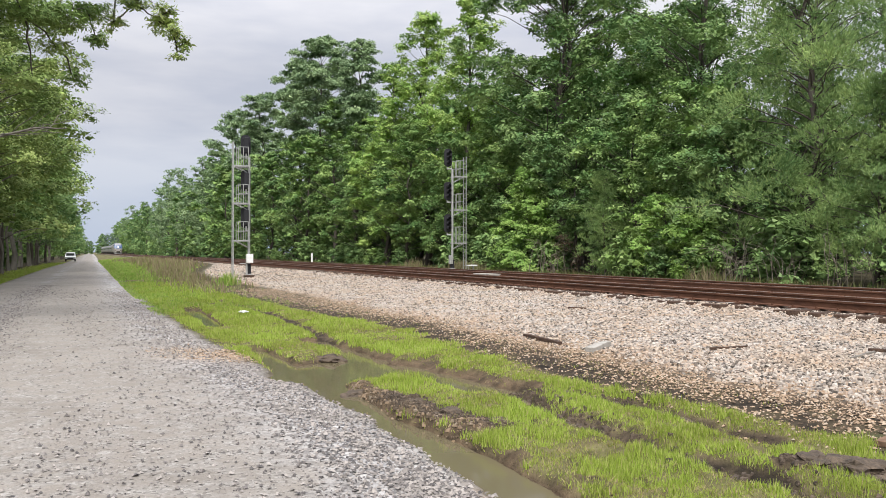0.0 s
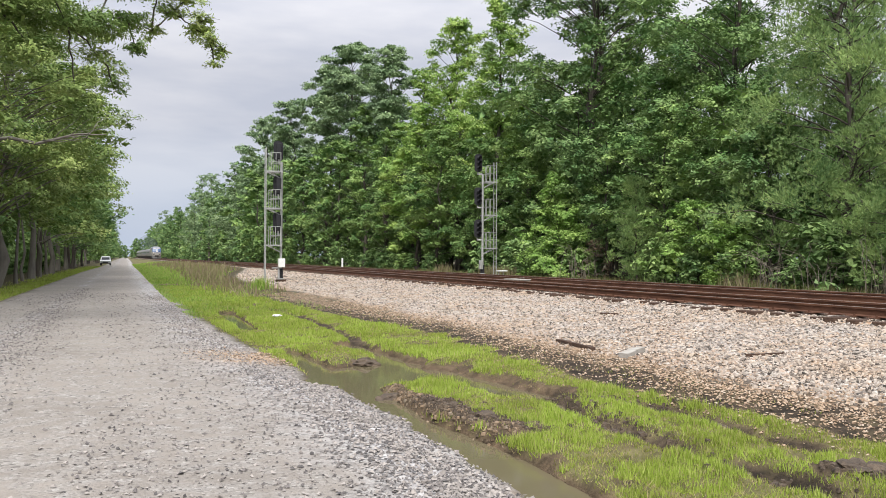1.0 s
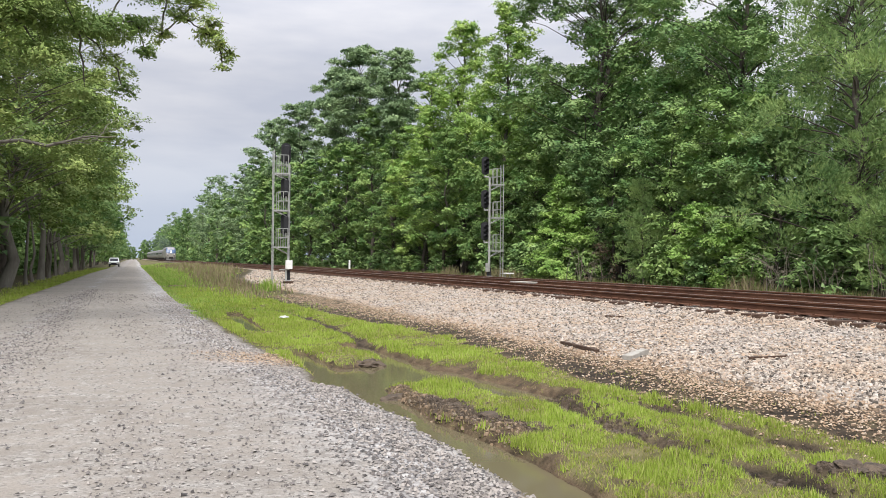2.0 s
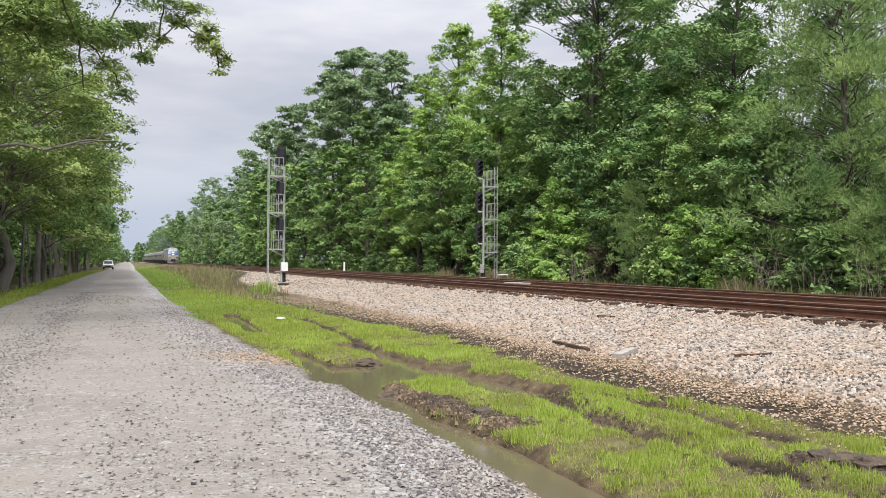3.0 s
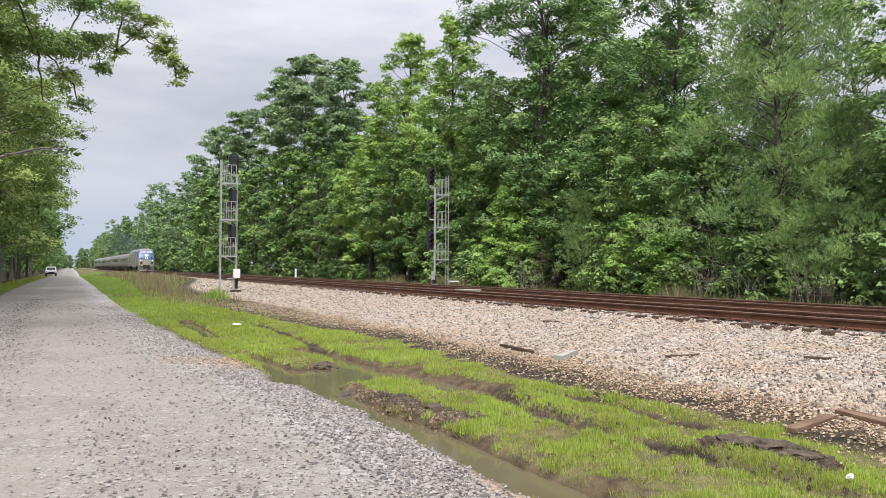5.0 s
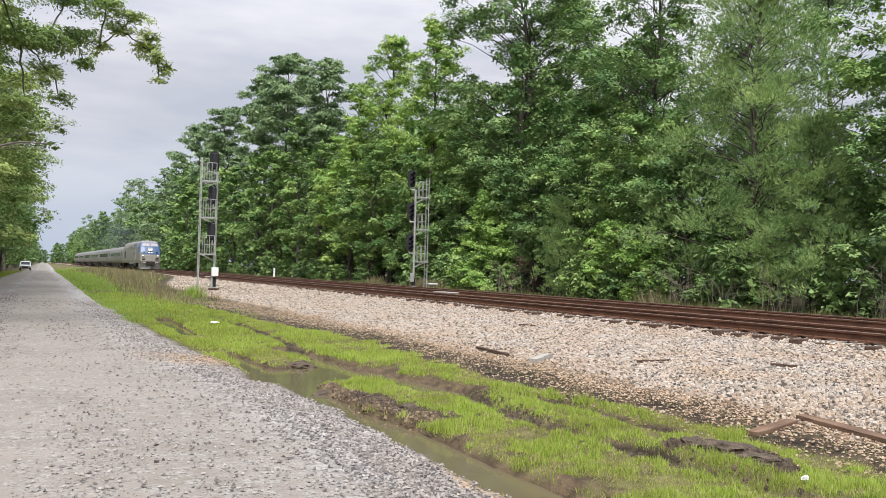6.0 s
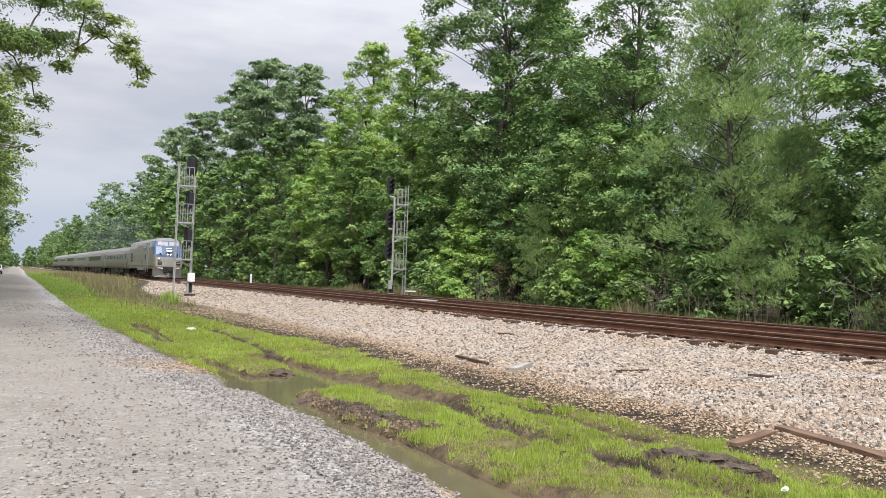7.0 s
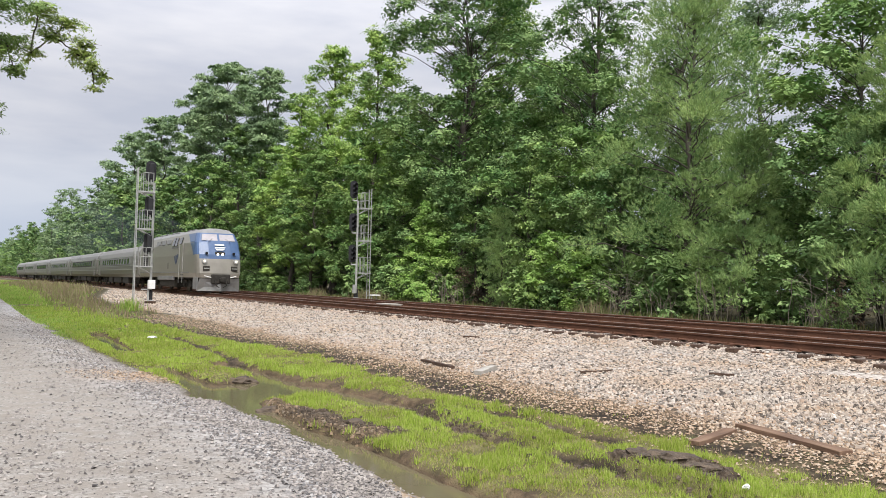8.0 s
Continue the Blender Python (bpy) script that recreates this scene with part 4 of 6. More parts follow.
close = [make_tree("broadleaf_tree", 405, spot(32, 12), 14, 0.05, 4.0, "mid", "round", 5600, 0.28, 44, MID, clump=0.3, flat=0.65, plain=True, group=WOODS),
         make_tree("oak_tree", 406, spot(33, 30), 14, 0.05, 4.0, "oak", "tall", 5600, 0.28, 44, OAK, clump=0.3, flat=0.65, plain=True, group=WOODS)]
veil = make_tree("oak_tree", 504, spot(52, 160), 24, 0.04, 5.6, "oak", "round", 620, 2.6, 30, OAK, clump=0.34, flat=0.65, plain=True, group="far woods")
for row, (x0, step, s0, s1) in enumerate(((31.5, 6.0, 0.7, 0.95), (36.5, 6.5, 0.8, 1.1), (43.5, 7.5, 0.95, 1.3))):
    y = 2 + row * 2.0
    while y < 150:
        s = rs.uniform(s0, s1) * (1.0 if y > 44 else (0.62, 0.55, 0.50)[row]) * (0.7 if row == 2 and y > 70 else 1.0)
        copy_thing(veil if row == 2 and y > 70 else rs.choice(back if y > 44 else close), spot(x0 + rs.uniform(-1.2, 1.2), y, rs.uniform(0, 360), s))
        y += step * rs.uniform(0.8, 1.2)
far = [make_tree("pine_tree", 501, spot(30, 170), 27, 0.12, 5.6, "pine", "flat", 2600, 1.5, 36, PINE, clump=0.33, flat=0.55, plain=True, group="far woods"),
       make_tree("oak_tree", 502, spot(27, 178), 24, 0.06, 5.6, "oak", "round", 3300, 0.80, 36, OAK, clump=0.32, flat=0.65, plain=True, group="far woods"),
       make_tree("broadleaf_tree", 503, spot(25, 186), 22, 0.06, 5.4, "mid", "tall", 3300, 0.80, 36, MID, clump=0.34, flat=0.65, plain=True, group="far woods")]
y = 148
while y < 620:
    for x0 in (24.5, 32):
        copy_thing(rs.choice(far) if x0 < 30 or y < 200 else veil, spot(x0 + float(bend(y)) * 0.95 + rs.uniform(-1.5, 1.5), y + rs.uniform(-3, 3), rs.uniform(0, 360), rs.uniform(0.62, 0.95)))
    y += 9.5 + y * 0.014
for k in range(30):
    copy_thing(veil, spot(-60 + k * 3.6 + rs.uniform(-2, 2), 560 + rs.uniform(-20, 40), rs.uniform(0, 360), rs.uniform(0.35, 0.6)))
for k in range(14):
    copy_thing(veil, spot(-4 + k * 2.4 + rs.uniform(-1, 1), 520 + rs.uniform(-10, 30), rs.uniform(0, 360), rs.uniform(0.2, 0.4)))

y = -12
while y < 150:
    copy_thing(veil, spot(53 + rs.uniform(-2, 2), y, rs.uniform(0, 360), rs.uniform(0.5, 0.62)))
    y += 6.5

# trees along the left of the road
ROADSIDE = "roadside hardwood with branches reaching over the gravel road"
LEFT = "trees along the road"
make_tree("oak_tree", 601, spot(-6.6, 17.5), 13.5, 0.36, 5.2, "road", "round", 13000, 0.14, 50, ROADSIDE, clump=0.25, flat=0.55, group=LEFT, quads=True,
          extra=[(x + 6.6, y - 17.5, z, r) for x, y, z, r in ((-2.5, 19, 7.5, 1.2), (-1.8, 19, 6.6, 1.0), (-1.0, 18.6, 7.4, 0.9), (-0.6, 19.5, 6.6, 0.7), (0.0, 20, 6.9, 0.7), (0.6, 21.5, 7.4, 0.6), (1.2, 22, 7.3, 0.4), (1.7, 22, 7.8, 0.5), (2.2, 22, 7.5, 0.42), (2.6, 22, 7.2, 0.38), (2.9, 22, 6.95, 0.34), (2.0, 22, 8.2, 0.5), (1.3, 21.5, 8.3, 0.6), (2.5, 22, 7.75, 0.42), (0.4, 20.5, 8.0, 0.7), (2.7, 22, 6.6, 0.25), (-0.4, 19.5, 5.2, 0.5), (0.8, 21, 6.6, 0.35), (0.0, 20.5, 6.2, 0.5), (0.3, 22, 5.85, 0.42), (-1.2, 19, 5.9, 0.7), (-2.2, 20, 5.6, 0.9))])
dead_limb_tree = make_tree("oak_tree", 602, spot(-6.6, 27), 14.5, 0.30, 5.0, "road", "round", 22000, 0.16, 60, ROADSIDE, clump=0.20, flat=0.55, group=LEFT)
_lr = np.random.default_rng(62)
_runs = [limb(_lr, (0.0, 0.0, 4.3), (4.9, -1.5, 4.75), 0.075, 0.045, 8, 0.05), limb(_lr, (4.9, -1.5, 4.75), (6.7, -2.0, 5.05), 0.045, 0.012, 7, 0.04)]
for _k in range(16):
    _t = _lr.uniform(0.25, 1.0)
    _p = np.array((0.0, 0.0, 4.4)) + np.array((6.6, -2.0, 0.6)) * _t
    _runs.append(limb(_lr, _p, _p + np.array((_lr.uniform(0.3, 1.3), _lr.normal(0, 0.5), _lr.uniform(-0.2, 0.9))), 0.016, 0.004, 5))
tubes("dead_limb", _runs, BARK_PALE, dead_limb_tree, 1)["label"] = "bare pale dead limb with thin twigs"
make_tree("oak_tree", 603, spot(-6.2, 37), 15.0, 0.28, 5.6, "road", "round", 20000, 0.20, 60, ROADSIDE, clump=0.20, flat=0.55, group=LEFT, trunk_r=0.22, lean=0.05)
make_tree("oak_tree", 604, spot(-5.7, 46), 15.5, 0.28, 6.3, "road", "round", 18000, 0.23, 60, ROADSIDE, clump=0.20, flat=0.55, group=LEFT, trunk_r=0.30, bark=BARK_PALE, lean=0.08)
make_tree("oak_tree", 605, spot(-6.4, 53), 16.0, 0.24, 6.0, "road", "round", 12000, 0.28, 56, ROADSIDE, clump=0.20, flat=0.55, group=LEFT, trunk_r=0.25)
left_kinds = [make_tree("oak_tree", 610 + k, spot(x, y), 16, 0.2, 6.0, kd, "round", 6500, 0.36, 50, ROADSIDE, clump=0.27, flat=0.55, plain=True, group=LEFT, bark=bk) for k, (x, y, kd, bk) in enumerate(((-5.4, 62, "road", BARK_PALE), (-5.8, 70, "road", BARK), (-9, 44, "oak", BARK), (-5.6, 80, "mid", BARK_PALE)))]
y = 88
while y < 560:
    copy_thing(rs.choice(left_kinds if y < 170 else far[1:]), spot(-6.4 + rs.uniform(-0.8, 0.8), y, rs.uniform(0, 360), rs.uniform(0.85, 1.1) * (1.0 if y < 170 else 0.66)))
    y += 8 + 0.02 * y
for row, x0 in enumerate((-12, -18, -26)):
    y = 12 + row * 3
    while y < 150:
        copy_thing(veil if row else rs.choice(back[:2]), spot(x0 + rs.uniform(-1.5, 1.5), y, rs.uniform(0, 360), rs.uniform(0.6, 0.85)))
        y += 11
for k in range(46):
    y = 18 + k * 3.4 + rs.uniform(-1, 1)
    copy_thing(rs.choice(bush_kinds), spot(-9.2 + rs.uniform(-2.5, 1.4), y, rs.uniform(0, 360), rs.uniform(0.6, 1.7)))
bare = [(-4.9, 34.5, 7.5, 0.055), (-5.0, 50.5, 9.0, 0.10), (-5.3, 57.0, 9.5, 0.09), (-5.2, 66.0, 9.0, 0.12), (-5.5, 75.0, 10.0, 0.12), (-7.5, 40.5, 10.0, 0.20), (-8.0, 58.0, 10.0, 0.22), (-6.9, 48.5, 10.5, 0.32)]
for k, (x, y, h, r) in enumerate(bare):
    make_tree("tree", 650 + k, spot(x, y), h, 0.55, 2.0, "road", "round", 900, 0.3, 10, "slim pale-barked tree with a bare lower trunk", clump=0.4, plain=True, group=LEFT, trunk_r=r, bark=BARK_PALE if k < 5 or k == 7 else BARK)


def dead_brush(seed, m):
    """A tangle of pale dead stems that arch over."""
    rng = np.random.default_rng(seed)
    runs = []
    for k in range(16):
        b = rng.normal(0, 0.5, 2)
        h = rng.uniform(0.8, 2.2)
        out = rng.normal(0, 0.8, 2)
        t = np.linspace(0, 1, 7)
        p = np.stack([b[0] + out[0] * t ** 2, b[1] + out[1] * t ** 2, -0.1 + h * np.sin(t * rng.uniform(1.4, 2.3))], 1)
        p += rng.normal(0, 0.03, p.shape)
        runs.append([(p[q], 0.018 * (1 - 0.7 * t[q])) for q in range(7)])
        if k % 2:
            runs.append(limb(rng, p[4], p[4] + rng.normal(0, 0.4, 3), 0.008, 0.003, 4))
    ob = thing("dead_brush", m, "tangle of grey dead stems at the wood edge", "dead brush", "dead brush at the wood edge")
    for run in runs:
        tubes("stem", [run], DEADWOOD, ob, 0)
    return ob


DEADWOOD = surface("dead_stems", [(0.10, 0.085, 0.06), (0.18, 0.155, 0.12), (0.26, 0.23, 0.18)], 5.0, 0.95)
for k, (x, y) in enumerate(((24.2, 24.6), (24.1, 22.4), (24.4, 20.2), (24.2, 16.0), (24.0, 38.6), (24.1, 13.2), (24.6, 26.2))):
    dead_brush(800 + k, spot(x, y, 50 * k))

# ---- train ----
SILVER = surface("brushed_silver_paint", [(0.277, 0.258, 0.223), (0.300, 0.281, 0.245), (0.332, 0.312, 0.274)], 1.2, 0.34, 0.3, 0.04, 30.0, stretch=(1, 0.25, 1.2))
STAINLESS = surface("fluted_stainless", [(0.183, 0.175, 0.161), (0.254, 0.244, 0.226), (0.310, 0.299, 0.278)], 1.8, 0.40, 0.45, 0.35, 9.0, stretch=(0.2, 0.05, 6.0))
ROOF_GREY = surface("grey_roof_paint", [(0.166, 0.166, 0.166), (0.225, 0.225, 0.222), (0.279, 0.279, 0.272)], 1.5, 0.55, 0.2, 0.05, 30.0)
BLUE = surface("blue_paint", [(0.053, 0.098, 0.200), (0.068, 0.119, 0.234), (0.085, 0.140, 0.264)], 1.5, 0.32, 0.0, 0.03, 30.0)
NAVY = surface("navy_film", [(0.035, 0.05, 0.10), (0.05, 0.065, 0.12)], 2.0, 0.45, 0.0, 0.02, 30.0)
UNDER = surface("grimy_underframe", [(0.011, 0.010, 0.008), (0.027, 0.024, 0.020), (0.051, 0.045, 0.037)], 3.0, 0.85, 0.1, 0.3, 20.0)
WHEEL = surface("dull_wheel_steel", [(0.06, 0.05, 0.045), (0.12, 0.105, 0.095)], 5.0, 0.6, 0.6, 0.1, 30.0)
GLASS = surface("tinted_glass", [(0.012, 0.013, 0.015), (0.025, 0.026, 0.03)], 2.0, 0.08, 0.0, 0.0)
# Pale base colour paints in the reflected sky; the coat adds a real reflection.
SCREEN = surface("painted_sky_windscreen", [(0.30, 0.275, 0.285), (0.40, 0.37, 0.38)], 2.0, 0.06, 0.0, 0.0)
SCREEN.node_tree.nodes["Principled BSDF"].inputs["Coat Weight"].default_value = 1.0
SCREEN.node_tree.nodes["Principled BSDF"].inputs["Specular IOR Level"].default_value = 1.0
HEADLAMP = glow("headlamp", (1.0, 0.93, 0.80), 3.5)
DITCH = glow("ditch_lamp", (1.0, 0.90, 0.75), 1.2)
SPEED, NOSE_END = 35.5, 52.3
LOCO_L, CAR_L = 21.4, 26.1


def wheelset(parent, y, half=0.75, r=0.5):
    for sx in (-1, 1):
        bm = bm_rod((sx * (half - 0.06), y, r), (sx * (half + 0.07), y, r), r, seg=20)
        rod(bm, (sx * (half - 0.09), y, r), (sx * (half - 0.06), y, r), r + 0.03, seg=20)
        rod(bm, (sx * (half + 0.07), y, r), (sx * (half + 0.12), y, r), 0.16, seg=12)
        part("wheel", bm, WHEEL, parent)
    part("axle", bm_rod((-half, y, r), (half, y, r), 0.09), WHEEL, parent)


def truck(parent, y, base=2.6, r=0.5):
    bm = bmesh.new()
    for sx in (-1, 1):
        box(bm, (sx * 1.02, y, 0.72), (0.16, base + 0.9, 0.26), bevel=0.04)
        for s in (-1, 1):
            box(bm, (sx * 1.04, y + s * base / 2, 0.52), (0.22, 0.42, 0.40), bevel=0.05)
            rod(bm, (sx * 1.06, y + s * base * 0.22, 0.35), (sx * 1.06, y + s * base * 0.22, 0.82), 0.11)
        box(bm, (sx * 1.05, y, 0.50), (0.18, 0.65, 0.34), bevel=0.04)
    box(bm, (0, y, 0.72), (1.9, 0.5, 0.24), bevel=0.03)
    tk = part("truck", bm, UNDER, parent, "dark grimy running gear")
    for s in (-1, 1):
        wheelset(tk, y + s * base / 2, r=r)


LEVELS = ((1.00, 1.22, 0.34, 1.42, 0.95), (1.30, 1.32, 0.28, 1.50, 1.00), (2.00, 1.34, 0.38, 1.52, 1.06), (2.26, 1.34, 0.43, 1.52, 1.08), (2.55, 1.34, 0.50, 1.52, 1.12), (3.38, 1.28, 0.92, 1.47, 1.45), (4.02, 1.12, 1.36, 1.28, 1.85), (4.27, 0.88, 1.72, 0.95, 2.25), (4.37, 0.36, 2.05, 0.36, 2.60))


def nose_at(z, k):
    return float(np.interp(z, [q[0] for q in LEVELS], [q[k] for q in LEVELS]))


def build_locomotive():
    lo = thing("locomotive", Matrix(), "silver and blue passenger diesel locomotive with sloped nose and lit headlights", "locomotive", "passenger train")
    L = 20.9
    rows = []
    for z, wf, yf, wb, yb in LEVELS:
        half = [(0.0, yf - 0.07), (wf * 0.55, yf - 0.04), (wf, yf + 0.08), (wf + (wb - wf) * 0.6, yf + (yb - yf) * 0.40), (wb, yb), (wb, L)]
        rows.append([(-x, y, z) for x, y in half[::-1]] + [(x, y, z) for x, y in half[1:]])
    n = len(rows[0])
    bms = {"body": bmesh.new(), "nose": bmesh.new(), "roof": bmesh.new()}
    for i in range(len(rows) - 1):
        zi = LEVELS[i][0]
        for j in range(n - 1):
            front = 0 < j < n - 2
            centre = n // 2 - 2 <= j < n // 2 + 2
            zone = "roof" if zi >= 3.9 else "nose" if front and zi >= (2.2 if centre else 2.5) else "body"
            bm = bms[zone]
            bm.faces.new([bm.verts.new(p) for p in (rows[i][j], rows[i][j + 1], rows[i + 1][j + 1], rows[i + 1][j])])
    bms["roof"].faces.new([bms["roof"].verts.new(p) for p in rows[-1]])
    bms["body"].faces.new([bms["body"].verts.new(r[0]) for r in rows] + [bms["body"].verts.new(r[-1]) for r in rows[::-1]])
    bms["body"].faces.new([bms["body"].verts.new(p) for p in rows[0]])
    for bm in bms.values():
        bmesh.ops.remove_doubles(bm, verts=bm.verts, dist=0.001)
    body = part("body", bms["body"], SILVER, lo, "silver painted carbody")
    nose = part("nose", bms["nose"], BLUE, lo, "blue upper nose")
    roof = part("roof", bms["roof"], ROOF_GREY, lo)
    for y, w, l in ((6.0, 1.3, 2.2), (10.5, 1.5, 2.6), (15.0, 1.5, 3.0), (18.6, 1.2, 1.2)):
        part("roof_hatch", bm_box((0, y, 4.37), (w, l, 0.10), bevel=0.03), ROOF_GREY, roof)
    part("horn", bm_rod((0.3, 4.0, 4.40), (0.3, 3.5, 4.42), 0.03, 0.09), UNDER, roof)
    for sx in (-1, 1):
        # blue wraps back along the cab side
        bm = bmesh.new()
        zs = np.linspace(2.50, 4.0, 9)
        pts = []
        for z in zs:
            x = sx * (nose_at(z, 3) + 0.008)
            pts.append(((x, nose_at(z, 4) - 0.02, z), (x, 1.55 + 2.3 * ((z - 2.5) / 1.5) ** 1.6, z)))
        for a, b in zip(pts[:-1], pts[1:]):
            bm.faces.new([bm.verts.new(p) for p in (a[0], a[1], b[1], b[0])])
        part("cab_panel", bm, BLUE, nose)
        # windscreen pane, wiper
        bm = bmesh.new()
        pane = [(0.07, 3.50), (1.12, 3.50), (1.04, 3.94), (0.07, 3.94)]
        out = [bm.verts.new((sx * x, nose_at(z, 2) - 0.075 + 0.04 * x, z)) for x, z in pane]
        inn = [bm.verts.new((sx * x, nose_at(z, 2) + 0.0 + 0.04 * x, z)) for x, z in pane]
        bm.faces.new(out)
        for k in range(4):
            bm.faces.new([out[k], out[(k + 1) % 4], inn[(k + 1) % 4], inn[k]])
        part("windscreen", bm, SCREEN, nose, "windscreen pane with pale sky reflection put into its colour")
        part("wiper", bm_rod((sx * 0.75, 0.80, 3.36), (sx * 0.45, 0.90, 3.62), 0.012, seg=5), UNDER, nose)
        part("headlight", bm_rod((sx * 0.16, 0.40, 2.56), (sx * 0.16, 0.55, 2.56), 0.075, seg=16), HEADLAMP, lo, "lit round headlight")
        part("ditch_light", bm_rod((sx * 1.04, 0.25, 2.10), (sx * 1.04, 0.45, 2.10), 0.075, seg=14), DITCH, lo, "lit ditch light")
        part("lamp_bezel", bm_rod((sx * 1.04, 0.28, 2.10), (sx * 1.04, 0.45, 2.10), 0.165, seg=14), GALV, lo)
        part("marker_lamp", bm_rod((sx * 0.90, 0.36, 2.62), (sx * 0.90, 0.54, 2.62), 0.09, seg=10), LENS, lo)
        part("step_box", bm_box((sx * 0.92, 0.30, 1.62), (0.42, 0.14, 0.32), bevel=0.02), UNDER, lo)
        part("step_tread", bm_box((sx * 0.92, 0.215, 1.62), (0.36, 0.03, 0.05)), GALV, lo)
        part("grab_iron", rod(bm_rod((sx * 1.05, 0.22, 1.12), (sx * 0.62, 0.12, 1.02), 0.03), (sx * 0.62, 0.12, 1.02), (sx * 0.5, 0.12, 0.80), 0.03), WHITE, lo)
        # side of the carbody
        x = sx * 1.52
        part("cab_window", bm_box((sx * 1.44, 5.45, 3.58), (0.05, 0.80, 0.50), pose(0, 0, 0, 0, -sx * 15, 0), bevel=0.01), GLASS, body)
        for y in (6.75, 7.65):
            part("side_window", bm_box((sx * 1.44, y, 3.55), (0.05, 0.62, 0.62), pose(0, 0, 0, 0, -sx * 15, 0), bevel=0.01), GLASS, body)
        for y in (9.4, 11.3, 13.2):
            part("side_grille", bm_box((sx * 1.44, y, 3.62), (0.04, 1.5, 0.36), pose(0, 0, 0, 0, -sx * 15, 0), bevel=0.01), ROOF_GREY, body)
        part("cab_door", bm_box((x, 4.75, 2.35), (0.03, 0.80, 1.9), bevel=0.008), SILVER, body)
        for y in (4.20, 5.30):
            part("handrail", bm_rod((sx * 1.60, y, 0.6), (sx * 1.58, y, 3.4), 0.018), GALV, body)
        for k in range(4):
            part("side_step", bm_box((sx * 1.42, 4.75, 0.45 + 0.24 * k), (0.22, 0.6, 0.04)), UNDER, body)
        gr = part("rear_grille", bm_box((x, 18.0, 2.30), (0.04, 1.7, 1.05), bevel=0.01), UNDER, body, "dark radiator grille")
        for k in range(6):
            part("slat", bm_box((x + sx * 0.025, 18.0, 1.88 + 0.17 * k), (0.03, 1.6, 0.05)), ROOF_GREY, gr)
        part("belt_line", bm_box((x, 11.5, 1.34), (0.02, 18.0, 0.06)), ROOF_GREY, body)
        part("vent", bm_box((x, 9.2, 1.85), (0.03, 0.12, 0.45)), UNDER, body)
        # three swept bars of the emblem and a strip of unreadable lettering
        for k in range(3):
            bm = bmesh.new()
            a = 0.36 * k
            q = [(5.85 + 1.5 * a, 2.62 - 0.05 * k), (6.20 + 1.5 * a, 2.66 - 0.05 * k), (6.62 + a * 0.3, 1.90 + 0.04 * k), (6.50 + a * 0.3, 1.90 + 0.04 * k)]
            o = [bm.verts.new((x + sx * 0.012, y, z)) for y, z in q]
            bm.faces.new(o)
            r = bmesh.ops.extrude_face_region(bm, geom=bm.faces[:])
            bmesh.ops.translate(bm, vec=(-sx * 0.02, 0, 0), verts=[v for v in r["geom"] if isinstance(v, bmesh.types.BMVert)])
            part("emblem_bar", bm, NAVY, body)
        part("lettering_bar", bm_box((x, 7.0, 3.14), (0.024, 2.2, 0.10)), ROOF_GREY, body)
        part("side_sill", bm_box((sx * 1.40, 10.4, 0.93), (0.14, 5.6, 0.30), bevel=0.03), ROOF_GREY, lo)
    part("number_bar", bm_box((0, 0.70, 3.20), (0.62, 0.04, 0.10), pose(0, 0, 0, -26)), WHITE, nose)
    bm = bmesh.new()
    for p in (((-0.36, 0.56, 2.98), (0.30, 0.56, 2.98), (0.38, 0.60, 3.06), (-0.28, 0.60, 3.06)), ((-0.22, 0.49, 2.84), (0.16, 0.49, 2.84), (0.34, 0.54, 2.94), (-0.34, 0.54, 2.94))):
        bm.faces.new([bm.verts.new((x, y - 0.05, z)) for x, y, z in p])
    part("emblem", bm, WHITE, nose, "plain white emblem shape")
    part("lamp_housing", bm_box((0, 0.50, 2.56), (0.68, 0.14, 0.34), bevel=0.05), UNDER, lo)
    # pilot, coupler, tank
    bm = bmesh.new()
    for sx in (-1, 1):
        q = [(0, 0.10, 0.95), (sx * 1.30, 0.40, 0.95), (sx * 1.42, 0.75, 0.12), (0, 0.02, 0.12)]
        r = [bm.verts.new(p) for p in q] + [bm.verts.new((p[0], p[1] + 0.12, p[2])) for p in q]
        bm.faces.new(r[:4])
        bm.faces.new(r[4:][::-1])
        for k in range(4):
            bm.faces.new([r[k], r[(k + 1) % 4], r[4 + (k + 1) % 4], r[4 + k]])
        box(bm, (sx * 1.38, 1.25, 0.62), (0.08, 1.1, 0.80), bevel=0.02)
    part("pilot", bm, ROOF_GREY, lo, "grey snow plough pilot")
    part("pilot_recess", bm_box((0, 0.16, 0.92), (1.25, 0.22, 0.62), bevel=0.05), UNDER, lo)
    part("coupler", box(bm_box((0, -0.05, 0.88), (0.26, 0.5, 0.26), bevel=0.05), (0.06, -0.33, 0.88), (0.34, 0.18, 0.34), bevel=0.06), UNDER, lo)
    for sx in (-1, 1):
        part("hose", rod(bm_rod((sx * 0.4, 0.05, 0.85), (sx * 0.34, -0.08, 0.5), 0.03), (sx * 0.34, -0.08, 0.5), (sx * 0.12, -0.05, 0.36), 0.03), UNDER, lo)
    part("fuel_tank", bm_box((0, 10.4, 0.62), (2.6, 5.4, 0.72), bevel=0.12), UNDER, lo)
    part("underframe", bm_box((0, 10.6, 0.98), (2.5, 19.0, 0.14)), UNDER, lo)
    truck(lo, 4.1, 2.74, 0.51)
    truck(lo, 16.9, 2.74, 0.51)
    return lo


